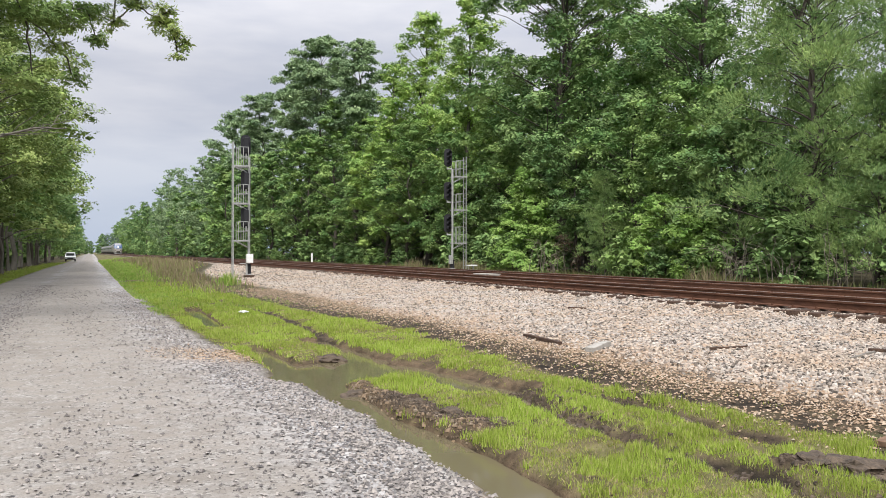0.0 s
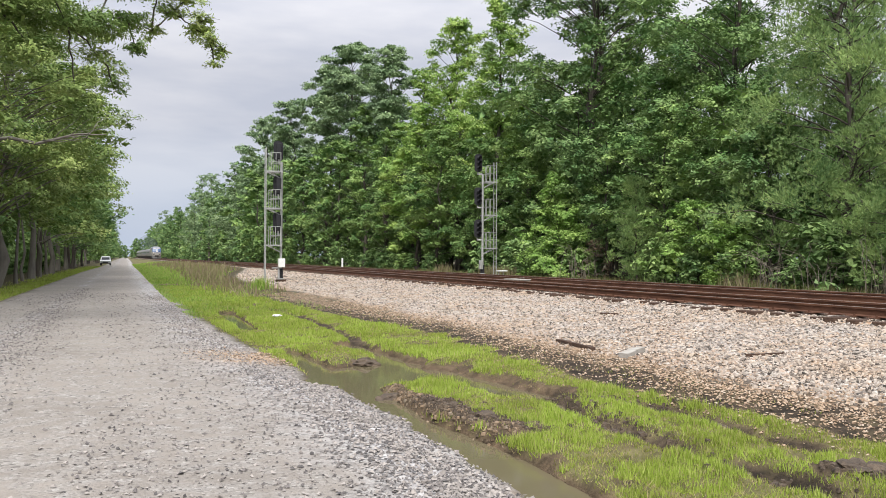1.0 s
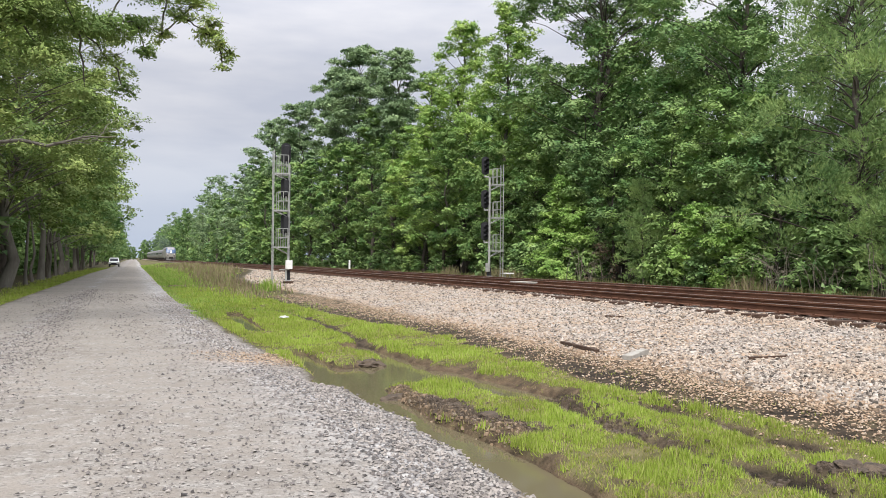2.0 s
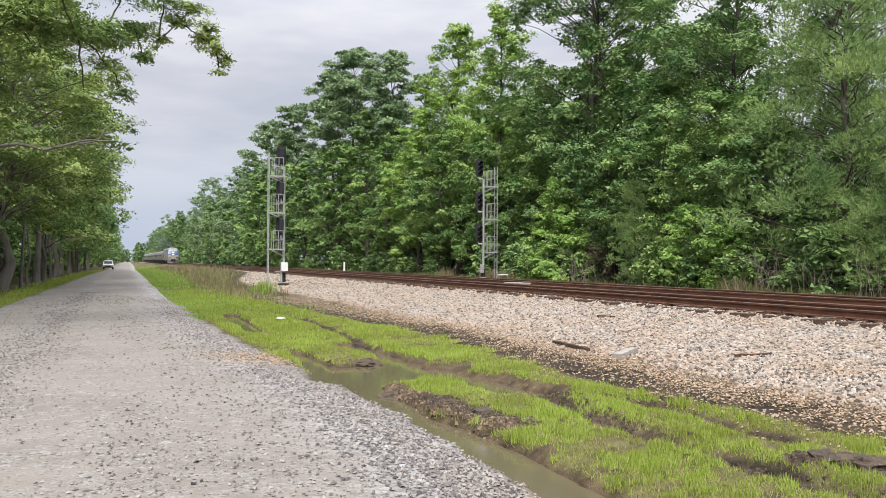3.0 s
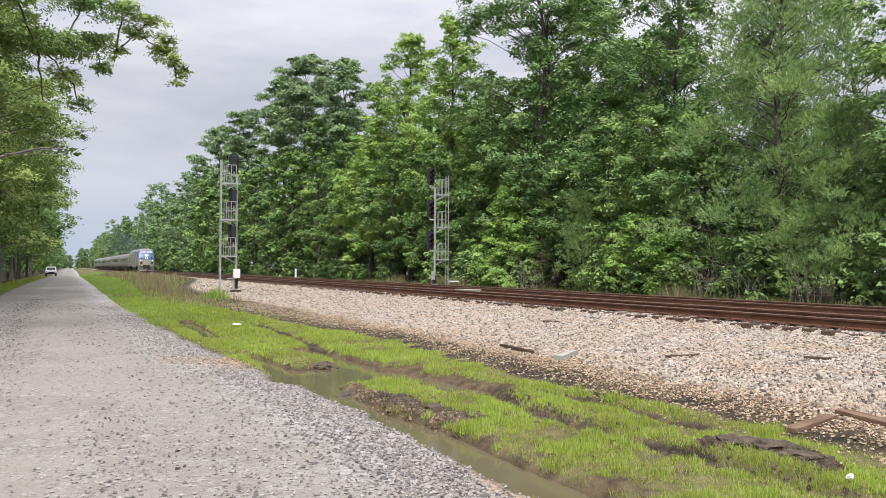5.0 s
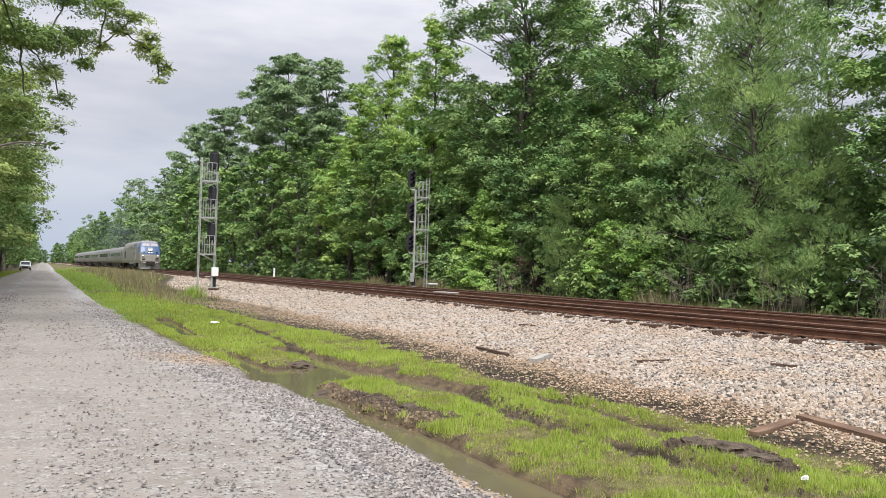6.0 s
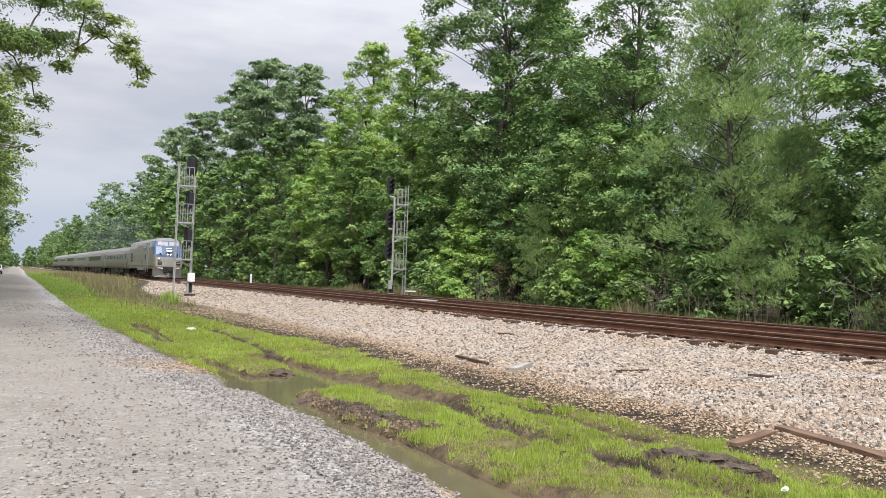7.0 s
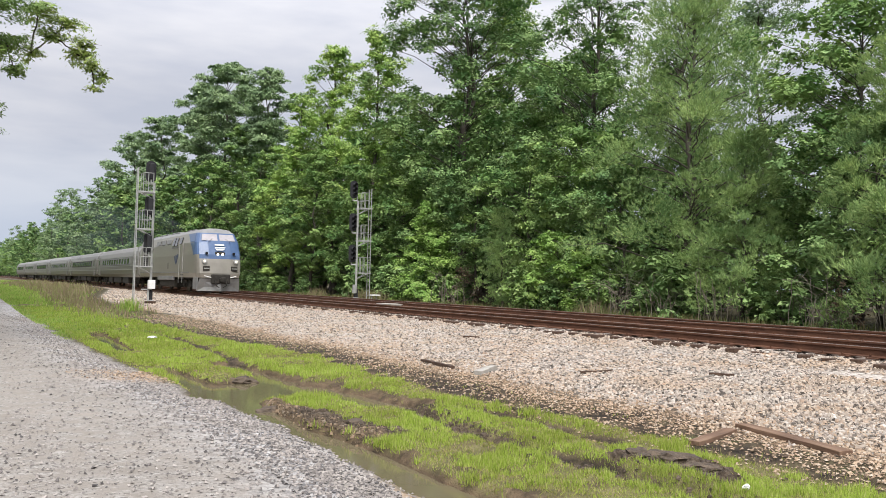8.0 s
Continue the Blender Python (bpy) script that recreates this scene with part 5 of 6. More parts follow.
def build_car(cafe):
    ca = thing("passenger_car", Matrix(), "stainless steel passenger coach with rounded roof and dark window band", "passenger car", "passenger train")
    half = [(1.26, 0.92), (1.46, 1.20), (1.55, 1.75), (1.57, 2.25), (1.52, 2.80), (1.34, 3.30), (1.00, 3.64), (0.55, 3.82), (0.0, 3.87)]
    ring = [(-x, z) for x, z in half] + [(x, z) for x, z in half[-2::-1]]
    ys = [0.30, 0.42, 25.58, 25.70]
    sc = [0.96, 1.0, 1.0, 0.96]
    bm = bmesh.new()
    vs = [[bm.verts.new((x * s, y, 2.3 + (z - 2.3) * s)) for x, z in ring] for y, s in zip(ys, sc)]
    for a, b in zip(vs[:-1], vs[1:]):
        for k in range(len(ring)):
            bm.faces.new([a[k], a[(k + 1) % len(ring)], b[(k + 1) % len(ring)], b[k]])
    bm.faces.new(vs[0])
    bm.faces.new(vs[-1])
    body = part("body", bm, STAINLESS, ca)
    for y in (0.16, 25.84):
        part("diaphragm", bm_box((0, y, 2.2), (1.3, 0.32, 2.3), bevel=0.08), UNDER, ca)
    for sx in (-1, 1):
        band = part("window_band", bm_box((sx * 1.545, 13.0, 2.42), (0.06, 17.8, 0.66), pose(0, 0, 0, 0, -sx * 5, 0), bevel=0.01), ROOF_GREY if cafe else UNDER, body, "darker band that holds the windows")
        first = None
        for k in range(11):
            y = 5.1 + 1.58 * k
            if first is None:
                first = part("window", bm_box((0, 0, 0), (0.05, 1.05 if cafe else 1.30, 0.52), bevel=0.02), GLASS, band)
                ob = first
            else:
                ob = bpy.data.objects.new("window", first.data)
                scene.collection.objects.link(ob)
                ob.parent = band
            ob.matrix_basis = pose(sx * 1.565, y, 2.42, 0, -sx * 5, 0)
        for z in (1.62, 1.98, 2.84):
            part("moulding", bm_box((sx * (1.555 if z < 2.5 else 1.52), 13.0, z), (0.05, 25.0, 0.05)), GALV, body)
        for y in (2.2, 23.8):
            dr = part("door", bm_box((sx * 1.53, y, 2.02), (0.08, 0.85, 1.95), bevel=0.01), STAINLESS, body)
            part("door_window", bm_box((sx * 1.575, y, 2.45), (0.04, 0.45, 0.55), bevel=0.01), GLASS, dr)
    for y, l in ((8.2, 3.2), (13.0, 4.2), (17.6, 2.6)):
        part("equipment_box", bm_box((0, y, 0.64), (2.5, l, 0.62), bevel=0.06), UNDER, ca)
    part("underframe", bm_box((0, 13.0, 0.90), (2.3, 24.8, 0.12)), UNDER, ca)
    part("roof_unit", bm_box((0, 4.5, 3.84), (0.9, 2.6, 0.12), bevel=0.04), ROOF_GREY, body)
    truck(ca, 3.4, 2.6, 0.46)
    truck(ca, 22.6, 2.6, 0.46)
    return ca


loco = build_locomotive()
cars = [build_car(True)]
second = build_car(False)
cars.append(second)
for _k in range(4):
    cars.append(copy_thing(second if _k % 2 else cars[0], Matrix()))


SMOKE, _nt, _b = node_mat("exhaust_haze")
_tp = _nt.nodes.new("ShaderNodeBsdfTransparent")
_df = _nt.nodes.new("ShaderNodeBsdfDiffuse")
_df.inputs["Color"].default_value = (0.10, 0.12, 0.15, 1)
_mx = _nt.nodes.new("ShaderNodeMixShader")
_mx.inputs[0].default_value = 0.08
_nt.links.new(_tp.outputs[0], _mx.inputs[1])
_nt.links.new(_df.outputs[0], _mx.inputs[2])
_nt.links.new(_mx.outputs[0], _nt.nodes["Material Output"].inputs["Surface"])
smoke = thing("exhaust_smoke", Matrix(), "thin blue-grey diesel exhaust haze trailing over the train", "smoke")
_sr = random.Random(8)
for _k in range(3):
    _u = (_k + 0.6) / 3
    _bm = bmesh.new()
    bmesh.ops.create_icosphere(_bm, subdivisions=3, radius=1.0)
    _s = 1.4 + 2.6 * _u
    for _v in _bm.verts:
        _v.co *= 1 + 0.4 * noise.noise(_v.co * 1.5 + Vector((_k * 3.7, 0, 0)))
        _v.co = Vector((_v.co.x * _s, _v.co.y * _s * 3.6, _v.co.z * _s * 0.8))
    bmesh.ops.translate(_bm, vec=(_sr.uniform(-1, 1) * _u * 2, 12 + 50 * _u, 4.6 + 2.4 * _u + _sr.uniform(-1, 1) * _u), verts=_bm.verts)
    _pf = part("puff", _bm, SMOKE, smoke, smooth=True)
    _pf.visible_shadow = False


def on_line(y_front, length):
    """The pose of a vehicle whose front coupler stands at y_front on the nearer track."""
    x0, x1 = TRACKS[0] + float(bend(y_front)), TRACKS[0] + float(bend(y_front + length))
    return pose(x0, y_front, RAIL_Z, 0, 0, math.degrees(math.atan2(-(x1 - x0), length)))


# ---- vehicle on the road ----


def build_van():
    va = thing("car", Matrix(), "white estate car with dark windows on the gravel road", "car")
    W = 0.93
    side = [(0.0, 0.45), (0.05, 0.85), (0.9, 1.02), (1.75, 1.62), (2.3, 1.74), (4.2, 1.72), (4.6, 1.25), (4.7, 0.75), (4.65, 0.40)]
    bm = bmesh.new()
    a = [bm.verts.new((-W * (0.84 if z > 1.3 else 1.0), y, z)) for y, z in side]
    b = [bm.verts.new((W * (0.84 if z > 1.3 else 1.0), y, z)) for y, z in side]
    n = len(side)
    bm.faces.new(a)
    bm.faces.new(b[::-1])
    for k in range(n):
        bm.faces.new([a[k], a[(k + 1) % n], b[(k + 1) % n], b[k]])
    bmesh.ops.bevel(bm, geom=bm.edges[:], offset=0.05, segments=2, affect="EDGES")
    body = part("body", bm, WHITE, va)
    part("windscreen", bm_box((0, 1.30, 1.34), (1.42, 0.04, 0.80), pose(0, 0, 0, -55)), GLASS, body)
    part("rear_window", bm_box((0, 4.43, 1.47), (1.34, 0.04, 0.42), pose(0, 0, 0, 40)), GLASS, body)
    for sx in (-1, 1):
        part("side_window", bm_box((sx * 0.865, 3.0, 1.40), (0.04, 2.2, 0.38), pose(0, 0, 0, 0, -sx * 18, 0)), GLASS, body)
        part("headlight", bm_box((sx * 0.70, 0.02, 0.76), (0.36, 0.08, 0.16), bevel=0.02), GALV, body)
        part("mirror", bm_box((sx * 1.02, 1.45, 1.12), (0.2, 0.1, 0.14), bevel=0.02), BLACK, body)
        for y in (0.95, 3.75):
            wh = part("wheel", bm_rod((sx * 0.70, y, 0.34), (sx * 0.94, y, 0.34), 0.34, seg=18), BLACK, va)
            part("rim", bm_rod((sx * 0.93, y, 0.34), (sx * 0.955, y, 0.34), 0.21, seg=12), GALV, wh)
    part("grille", bm_box((0, 0.01, 0.66), (1.0, 0.06, 0.22), bevel=0.02), BLACK, body)
    part("bumper", bm_box((0, -0.01, 0.46), (1.76, 0.14, 0.22), bevel=0.04), BLACK, body)
    return va


van = build_van()

# ---- loose things on the verge ----


def lump(name, at, size, material, label, category, seed, turn=0.0, level=3):
    bm = bmesh.new()
    bmesh.ops.create_icosphere(bm, subdivisions=level, radius=1.0)
    for v in bm.verts:
        d = v.co.normalized()
        k = 1 + 0.45 * noise.noise(d * 1.7 + Vector((seed, 0, 0))) + 0.25 * noise.noise(d * 4.5 + Vector((0, seed, 0)))
        v.co = Vector((d.x * size[0] * k, d.y * size[1] * k, d.z * size[2] * k))
    ob = part(name, bm, material)
    ob.matrix_basis = pose(at[0], at[1], land_z(at[0], at[1]) + at[2], 0, 0, turn)
    return tagged(ob, label, category)


for k, (x, y, s) in enumerate(((4.98, 10.0, 0.17), (5.12, 9.75, 0.20), (5.3, 9.35, 0.16), (5.42, 8.95, 0.18), (5.6, 8.5, 0.13), (5.75, 8.1, 0.15), (3.9, 8.7, 0.12), (4.05, 8.1, 0.14), (4.22, 7.5, 0.12), (3.62, 9.9, 0.16), (5.5, 5.0, 0.14), (5.7, 4.85, 0.18), (5.85, 4.75, 0.15), (5.75, 4.45, 0.14), (4.95, 7.2, 0.09), (4.9, 6.3, 0.08), (5.95, 6.9, 0.12), (4.1, 12.9, 0.2), (4.9, 8.3, 0.12), (5.62, 4.25, 0.12))):
    lump("mud_clod", (x, y, -0.015), (s * 1.3, s * 0.9, s * 0.42), CLOD, "dark wet clod of churned mud on the grassy verge", "mud clod", 3.1 * k + 1, 40 * k)["group"] = "mud clods"


def beam(name, a, b, w, h, material, label, category, seed):
    """A weathered length of timber from a to b on the ground, with worn uneven edges."""
    a, b = Vector((a[0], a[1], land_z(*a) + h / 2)), Vector((b[0], b[1], land_z(*b) + h / 2))
    d = b - a
    bm = bmesh.new()
    bmesh.ops.create_cube(bm, size=1.0, matrix=Matrix.Diagonal((w, d.length, h, 1)))
    bmesh.ops.subdivide_edges(bm, edges=[e for e in bm.edges if abs(e.verts[0].co.y - e.verts[1].co.y) > 0.01], cuts=9)
    bmesh.ops.bevel(bm, geom=bm.edges[:], offset=min(w, h) * 0.08, segments=1, affect="EDGES")
    for v in bm.verts:
        v.co += Vector((noise.noise(v.co * 4 + Vector((seed, 0, 0))), 0.3 * noise.noise(v.co * 6), noise.noise(v.co * 5 + Vector((0, 0, seed))))) * min(w, h) * 0.22
    ob = part(name, bm, material)
    ob.matrix_basis = Matrix.Translation((a + b) / 2) @ d.to_track_quat("Y", "Z").to_matrix().to_4x4()
    return tagged(ob, label, category)


beam("timber", (7.42, 5.37), (7.15, 3.98), 0.17, 0.05, TIMBER, "long weathered brown timber lying on the ballast", "timber", 1)
beam("timber", (6.4, 5.12), (7.15, 5.27), 0.12, 0.045, TIMBER, "short weathered brown timber half sunk in the verge", "timber", 2)
beam("broken_tie_piece", (7.58, 12.8), (7.46, 11.5), 0.09, 0.06, TIE, "dark splintered piece of old tie at the ballast toe", "wood scrap", 3)
beam("concrete_block", (7.36, 10.55), (7.92, 10.9), 0.15, 0.09, CONCRETE, "pale concrete block lying on the ballast slope", "concrete block", 4)
beam("stick", (8.75, 9.6), (9.3, 9.45), 0.04, 0.045, TIE, "thin dead stick on the ballast", "stick", 5)
beam("stick", (10.3, 8.3), (10.55, 8.02), 0.05, 0.06, TIE, "dark forked stick on the ballast", "stick", 6)
beam("stick", (9.6, 8.0), (10.3, 8.2), 0.028, 0.045, BARK_PALE, "thin pale stick on the ballast", "stick", 7)
beam("stick", (10.9, 16.6), (11.1, 16.2), 0.06, 0.05, TIE, "short dark wood scrap on the ballast", "stick", 8)
lump("litter", (4.23, 21.2, 0.10), (0.11, 0.05, 0.03), WHITE, "crumpled white litter in the grass", "litter", 5.5)
lump("litter", (5.42, 3.72, 0.03), (0.034, 0.016, 0.022), WHITE, "small crumpled white paper on the verge", "litter", 7.5)

# ---- stones, gravel and grass ----
MUD = islands("tan_mud", [(0.07, 0.05, 0.034), (0.16, 0.115, 0.075), (0.27, 0.19, 0.12), (0.22, 0.18, 0.13)], 0.8)
gr = np.random.default_rng(77)


def scatter_stones(name, x, y, size, material, label, sink=0.25, blocky=False):
    """Angular stones: jittered eight-sided pieces, each turned its own way."""
    n = len(x)
    z = land(x, y)[0]
    o = np.array([[1, 0, 0], [-1, 0, 0], [0, 1, 0], [0, -1, 0], [0, 0, 1], [0, 0, -1]], float)
    v = o[None] * (size[:, None, None] * gr.uniform(0.35, 0.68, (n, 6, 1)))
    v += gr.normal(0, 0.13, v.shape) * size[:, None, None]
    a, b = gr.uniform(0, 2 * math.pi, n), gr.uniform(-0.5, 0.5, n)
    ca, sa, cb, sb = np.cos(a), np.sin(a), np.cos(b), np.sin(b)
    vx, vy, vz = v[..., 0], v[..., 1], v[..., 2]
    vy, vz = vy * cb[:, None] - vz * sb[:, None], vy * sb[:, None] + vz * cb[:, None]
    vx, vy = vx * ca[:, None] - vy * sa[:, None], vx * sa[:, None] + vy * ca[:, None]
    v = np.stack([vx, vy, vz * 0.7], -1) + np.stack([x, y, z + size * sink], 1)[:, None, :]
    # the buried underside is left open; blocky stones have a broken top face instead of a point
    if blocky:
        ring = v[:, :4]
        top = np.stack([x, y, z], 1)[:, None, :] + (ring - np.stack([x, y, z], 1)[:, None, :]) * gr.uniform(0.45, 0.85, (n, 4, 1))
        top[:, :, 2] = (z + size * sink)[:, None] + size[:, None] * gr.uniform(0.16, 0.55, (n, 4))
        ring[:, :, 2] -= size[:, None] * 0.2
        f = np.array([[0, 2, 6, 4], [2, 1, 5, 6], [1, 3, 7, 5], [3, 0, 4, 7], [4, 6, 5, 7]])
        ob = raw(name, np.concatenate([ring, top], 1).reshape(-1, 3), (np.arange(n)[:, None, None] * 8 + f[None]).reshape(-1, 4), material)
    else:
        f = np.array([[0, 2, 4], [2, 1, 4], [1, 3, 4], [3, 0, 4]])
        ob = raw(name, v[:, :5].reshape(-1, 3), (np.arange(n)[:, None, None] * 5 + f[None]).reshape(-1, 3), material)
    return tagged(ob, label, "gravel", kind="stuff")


def draw_y(n, y0, y1, power=1.0):
    """More towards the near end."""
    u = gr.uniform(0, 1, n)
    return y0 * (y1 / y0) ** (u ** power)


def pick(x, y, key, least=0.3):
    w = land(x, y)[1][key]
    keep = gr.uniform(least, 1.0, len(x)) < w
    return x[keep], y[keep]


y = draw_y(23000, 2.8, 9.5, 0.9)
x = gr.uniform(6.7, 12.0, len(y))
x, y = pick(x, y, "ballast")
scatter_stones("near_ballast_stones", x, y, gr.uniform(0.022, 0.058, len(x)) * (1 + 0.014 * y), STONE, "loose pale angular ballast stones at the foot of the track shoulder", 0.1, True)
y = draw_y(40000, 7.5, 46, 0.95)
x = gr.uniform(6.7, 13.0, len(y))
x, y = pick(x, y, "ballast")
scatter_stones("ballast_stones", x, y, gr.uniform(0.024, 0.056, len(x)) * (1 + 0.014 * y), STONE, "loose pale angular ballast stones on the track shoulder")
y = draw_y(10000, 4, 60, 0.8)
x = gr.choice([15.9, 16.5, 17.0, 14.4, 18.5, 20.4], len(y)) + gr.normal(0, 0.35, len(y))
scatter_stones("crib_stones", x, y, gr.uniform(0.05, 0.09, len(x)), STONE, "ballast stones between and beside the ties")
y = draw_y(9000, 42, 85)
x = gr.uniform(6.9, 13.0, len(y)) + bend(y)
x, y = pick(x, y, "ballast")
scatter_stones("far_ballast_stones", x, y, gr.uniform(0.07, 0.15, len(x)), STONE, "pale ballast stones further along the track shoulder")
y = draw_y(7000, 4, 50, 0.9)
x = gr.uniform(12.5, 13.45, len(y))
scatter_stones("shoulder_stones", x, y, gr.uniform(0.04, 0.08, len(x)), STONE, "ballast stones heaped between and below the tie ends", 0.15)
y = draw_y(30000, 2.5, 34)
x = verge_edge(y) + 0.95 + gr.normal(0, 0.52, len(y))
keep = (land(x, y)[1]["mud"] < gr.uniform(0.35, 1.5, len(x)))
x, y = x[keep], y[keep]
scatter_stones("toe_stones", x, y, gr.uniform(0.014, 0.036, len(x)) * (1 + 0.014 * y), STONE_TAN, "tan rusty stones along the foot of the ballast")
y = draw_y(15000, 3.2, 34)
x = road_edge(y) - 0.05 + gr.normal(0, 0.33, len(y))
x, y = pick(x, y, "road", 0.2)
scatter_stones("edge_gravel", x, y, gr.uniform(0.014, 0.04, len(x)), GRIT, "coarse grey gravel heaped along the road edge")
y = draw_y(40000, 4.2, 36)
x = gr.uniform(-3.0, 3.4, len(y))
keep = fbm(x * 2.0, y * 0.35, 0.8, 31) + gr.normal(0, 0.13, len(x)) > 0.42
x, y = x[keep], y[keep]
x, y = pick(x, y, "road", 0.5)
scatter_stones("road_gravel", x, y, (0.007 + 0.028 * gr.uniform(0, 1, len(x)) ** 2.6) * (1 + 0.02 * y), GRIT, "fine loose gravel strewn over the road")
y = draw_y(9000, 4.5, 40)
x = -1.15 + gr.normal(0, 0.26, len(y))
scatter_stones("rut_gravel", x, y, gr.uniform(0.012, 0.034, len(x)) * (1 + 0.015 * y), GRIT, "grey loose gravel in a strip between the wheel tracks")
u = gr.uniform(0, 1, 6400)
line = gr.choice(4, 6400)
x = np.select([line == 0, line == 1, line == 2], [np.interp(u, [0, 0.5, 1], [4.95, 5.35, 5.8]), np.interp(u, [0, 0.5, 1], [5.45, 5.8, 5.65]), np.interp(u, [0, 0.5, 1], [3.75, 4.0, 4.3])], np.interp(u, [0, 0.3, 0.6, 1], [5.2, 5.0, 4.9, 5.15])) + gr.normal(0, 0.10, 6400)
y = np.select([line == 0, line == 1, line == 2], [np.interp(u, [0, 0.5, 1], [10.2, 8.9, 7.6]), np.interp(u, [0, 0.5, 1], [5.05, 4.85, 4.15]), np.interp(u, [0, 1], [9.2, 7.1])], 3.2 + 5.8 * u) + gr.normal(0, 0.10, 6400)
scatter_stones("mud_crumbs", x, y, 0.012 + 0.055 * gr.uniform(0, 1, len(x)) ** 2, CLOD, "crumbled dark wet mud along the wheel ruts", 0.05, True)
y = gr.uniform(6.8, 10.3, 1800)
x = 3.55 + 0.15 * (10.2 - y) + gr.normal(0, 0.17, 1800)
scatter_stones("bank_crumbs", x, y, 0.010 + 0.04 * gr.uniform(0, 1, len(x)) ** 3, MUD, "crumbly tan mud on the bank beside the puddle", 0.05, True)
y = 13.4 + gr.normal(0, 0.45, 900)
x = 2.6 + gr.normal(0, 0.42, 900)
scatter_stones("tan_gravel", x, y, gr.uniform(0.02, 0.045, 900), STONE_TAN, "tan gravel spilled at the road edge")


def blades(name, x, y, h, w, material, label, droop=0.35, z=None, kind="stuff"):
    """Grass blades, each one bent triangle strip."""
    n = len(x)
    z = land(x, y)[0] if z is None else z
    a = gr.uniform(0, 2 * math.pi, n)
    lean = gr.normal(0, droop, n) * h
    b = gr.uniform(0, 2 * math.pi, n)
    p = np.stack([x, y, z - 0.01], 1)
    s = np.stack([np.cos(a), np.sin(a), np.zeros(n)], 1) * w[:, None]
    t = np.stack([np.cos(b) * lean, np.sin(b) * lean, h], 1)
    v = np.stack([p - s, p + s, p + t], 1)
    ob = raw(name, v.reshape(-1, 3), np.arange(n * 3).reshape(-1, 3), material)
    return tagged(ob, label, "grass", kind=kind)


y = draw_y(450000, 2.8, 44, 0.9)
x = gr.uniform(0, 1, len(y)) * (6.9 - road_edge(y) - 0.35) + road_edge(y) + 0.35
w = land(x, y)
tuft = fbm(x, y, 1.6, 21) * 0.6 + fbm(x, y, 6.0, 22) * 0.4
keep = (w[1]["grass"] > 0.1) & (w[0] > WATER_Z + 0.014 + gr.normal(0, 0.008, len(x))) & (w[1]["grass"] * (1 - w[1]["road"]) * (1 - w[1]["ballast"]) > gr.uniform(0.25, 0.9, len(x))) & (tuft + gr.normal(0, 0.07, len(x)) > 0.40 + 0.10 * np.exp(-((x - 4.0) / 0.45) ** 2) * (y < 10))
x, y, tuft = x[keep], y[keep], tuft[keep]
blades("verge_grass", x, y, (0.022 + 0.17 * np.clip(tuft - 0.38, 0, 1)) * gr.uniform(0.5, 1.6, len(x)) * (1 + 0.008 * y), 0.0022 + 0.00042 * y, GRASS, "short bright green grass on the rutted verge")
y = draw_y(150000, 2.8, 26, 0.9)
x = gr.uniform(0, 1, len(y)) * (7.0 - road_edge(y) - 0.3) + road_edge(y) + 0.3
w = land(x, y)
keep = (w[0] > WATER_Z + 0.02) & (np.maximum(w[1]["grass"], 0.25 * w[1]["mud"] * (fbm(x, y, 3.0, 71) > 0.5)) * (1 - w[1]["road"]) > gr.uniform(0.05, 1.0, len(x)))
x, y = x[keep], y[keep]
blades("thin_grass", x, y, gr.uniform(0.012, 0.05, len(x)), 0.0022 + 0.0004 * y, THIN, "thin short grass and straw over bare soil", 0.8)
y = draw_y(70000, 22, 190, 0.8)
x = road_edge(y) + 0.2 + np.abs(gr.normal(0, 1.7, len(y))) * (1 + 0.008 * y)
keep = (x < 6.4 + 5.6 * ease(y, 48, 95) + bend(y)) & ((fbm(x, y, 0.7, 47) > 0.42) | (y > 50))
keep &= (trail(x, y, FAR_PUDDLE) > 0.4)
x, y = x[keep], y[keep]
blades("tall_verge_grass", x, y, gr.uniform(0.03, 0.12, len(x)) * (1 + 1.2 * ease(y, 38, 66)) * (0.3 + 1.2 * fbm(x, y, 0.9, 41)), 0.004 + 0.00036 * y, WEED, "tall bright green grass and weeds beside the road")
y = draw_y(5600, 31, 150, 0.7)
x = 5.4 + gr.normal(0, 0.7, len(y)) + 3.2 * ease(y, 48, 95) * gr.uniform(0.2, 1.7, len(y)) + bend(y)
keep = x > road_edge(y) + 1.4
x, y = x[keep], y[keep]
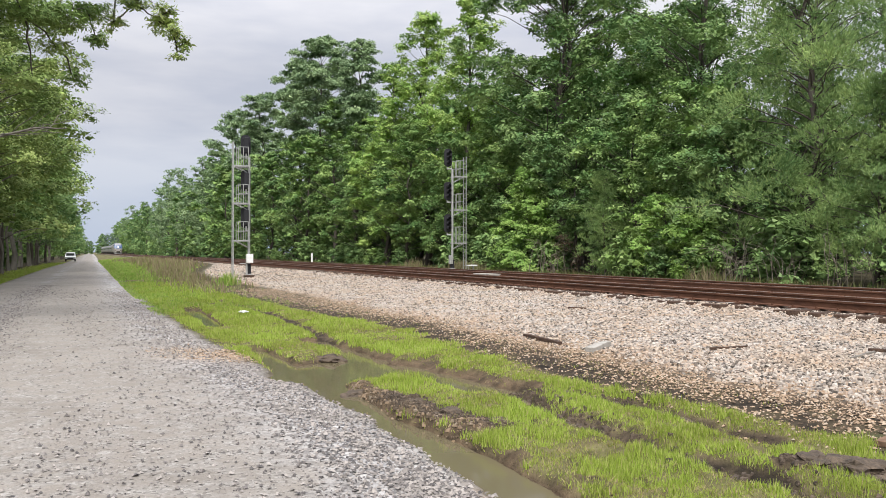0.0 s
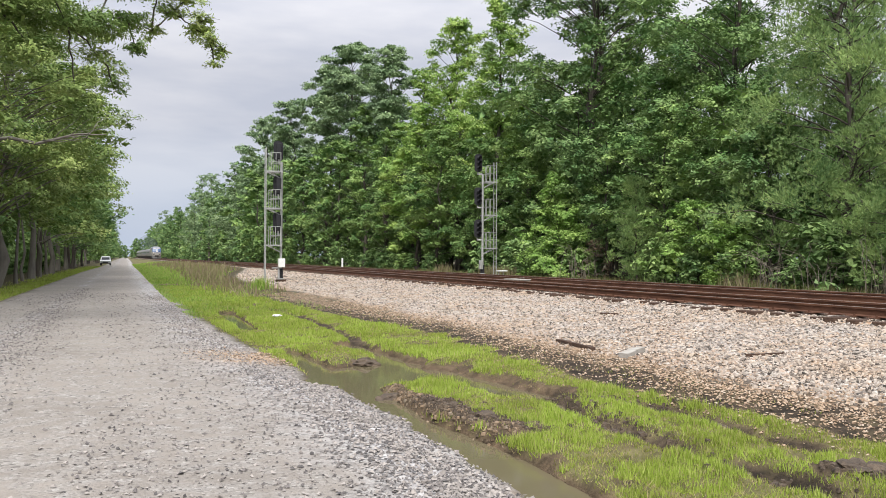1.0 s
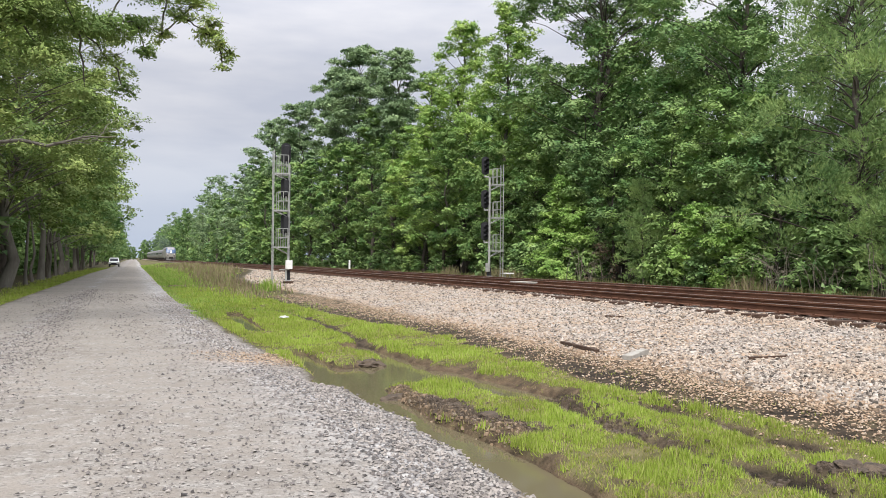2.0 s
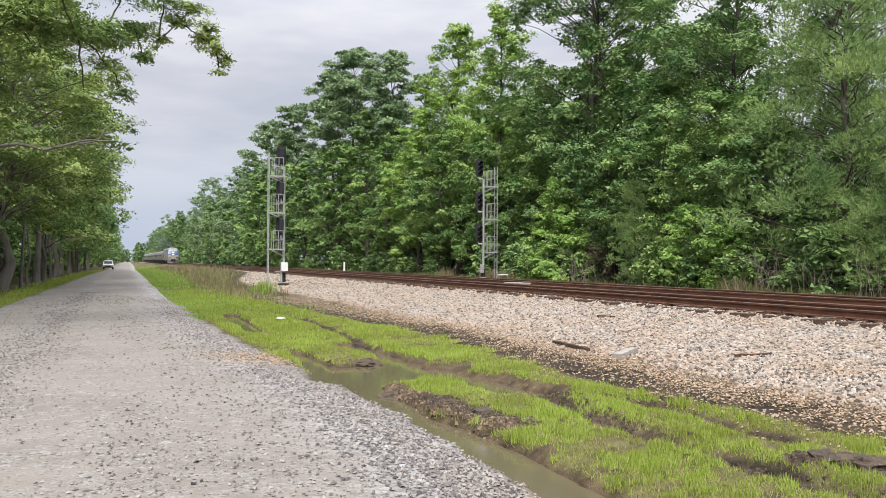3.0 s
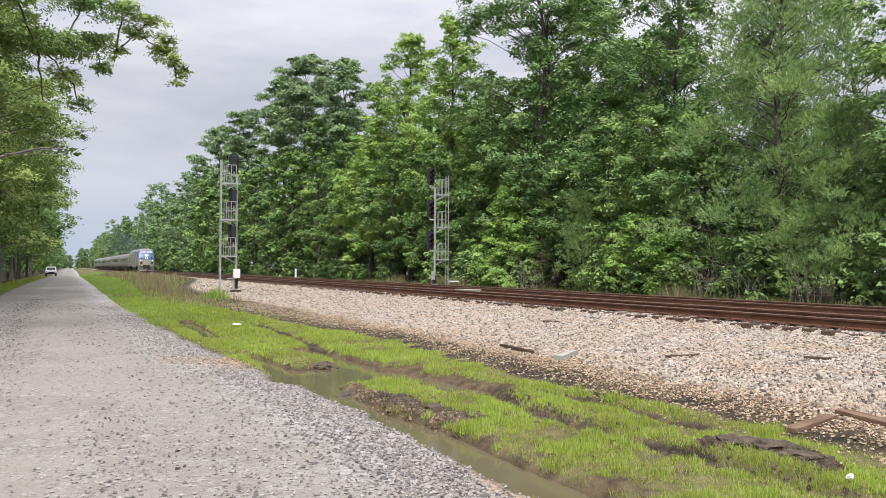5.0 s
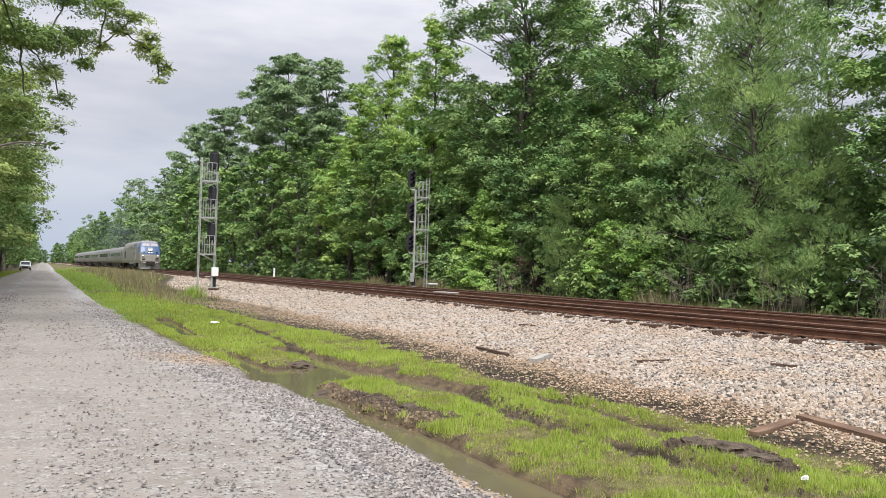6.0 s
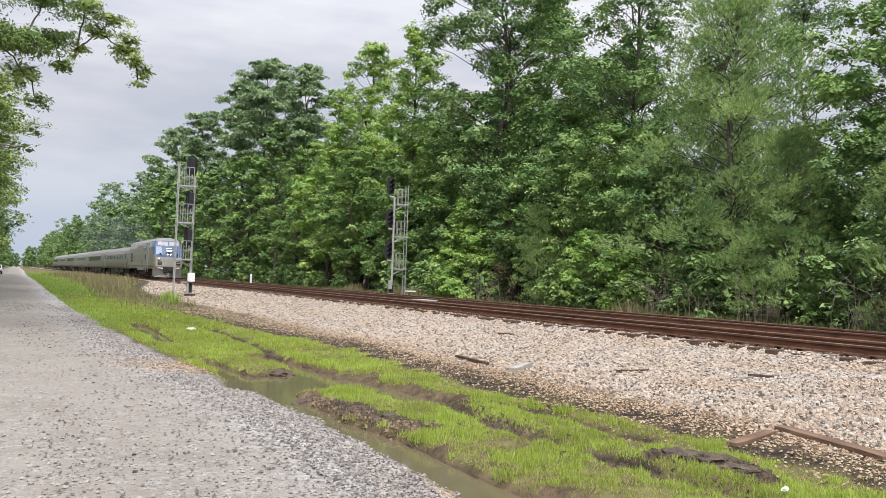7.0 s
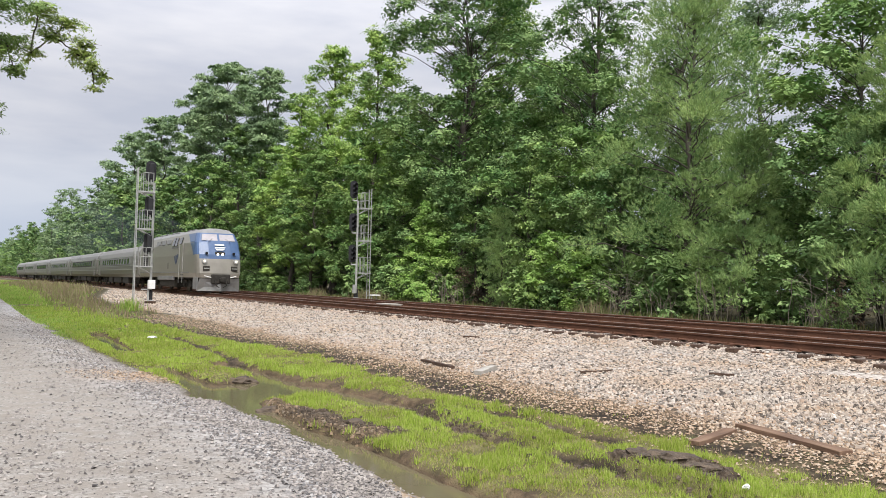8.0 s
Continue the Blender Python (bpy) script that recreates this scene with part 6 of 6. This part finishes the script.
blades("dead_weeds", x, y, gr.uniform(0.12, 0.42, len(x)) * (1 + 0.8 * ease(y, 40, 70)) * (0.4 + 1.2 * fbm(x, y, 0.8, 43)), 0.006 + 0.0005 * y, STRAW, "dry brown weed stalks along the foot of the ballast")
y = draw_y(34000, 8, 150, 0.8)
x = -3.25 - np.abs(gr.normal(0, 0.9, len(y)))
blades("roadside_grass", x, y, gr.uniform(0.03, 0.13, len(x)) * (0.4 + 1.2 * fbm(x, y, 0.5, 51)), 0.004 + 0.0003 * y, GRASS, "green roadside grass under the trees")
y = draw_y(15000, 6, 130, 0.8)
x = 23.5 + gr.normal(0, 0.6, len(y)) + bend(y)
keep = fbm(x, y, 0.45, 61) + gr.normal(0, 0.05, len(x)) > 0.50
x, y = x[keep], y[keep]
blades("lineside_grass", x, y, gr.uniform(0.08, 0.42, len(x)), 0.007 + 0.0003 * y, ROUGH, "rough grass between the far track and the woods")
y = gr.choice([47.3, 48.6, 50.0, 58.0, 26.0], 1500) + gr.normal(0, 0.5, 1500)
x = 23.6 + gr.normal(0, 0.35, 1500)
blades("dead_grass_clumps", x, y, gr.uniform(0.3, 0.95, len(x)), np.full(len(x), 0.016), STRAW, "clumps of tall dead tan grass by the far signal mast")
y = 38.6 + gr.normal(0, 0.5, 300)
x = 6.5 + gr.normal(0, 0.22, 300)
blades("weed_clump", x, y, gr.uniform(0.3, 0.7, len(x)), np.full(len(x), 0.02), WEED, "dark green weed clump on the ballast edge")


# ---- what moves ----
def motions():
    times = [k * 0.5 for k in range(17)]
    walk(loco, [(t, on_line(NOSE_END + SPEED * (8 - t), LOCO_L)) for t in times])
    walk(smoke, [(t, on_line(NOSE_END + SPEED * (8 - t), LOCO_L)) for t in times])
    offset = LOCO_L
    for ca in cars:
        walk(ca, [(t, on_line(NOSE_END + SPEED * (8 - t) + offset, CAR_L)) for t in times])
        offset += CAR_L
    walk(van, [(t, pose(-3.0, 168 - 0.75 * t, land_z(-3.0, 168 - 0.75 * t))) for t in times])


motions()
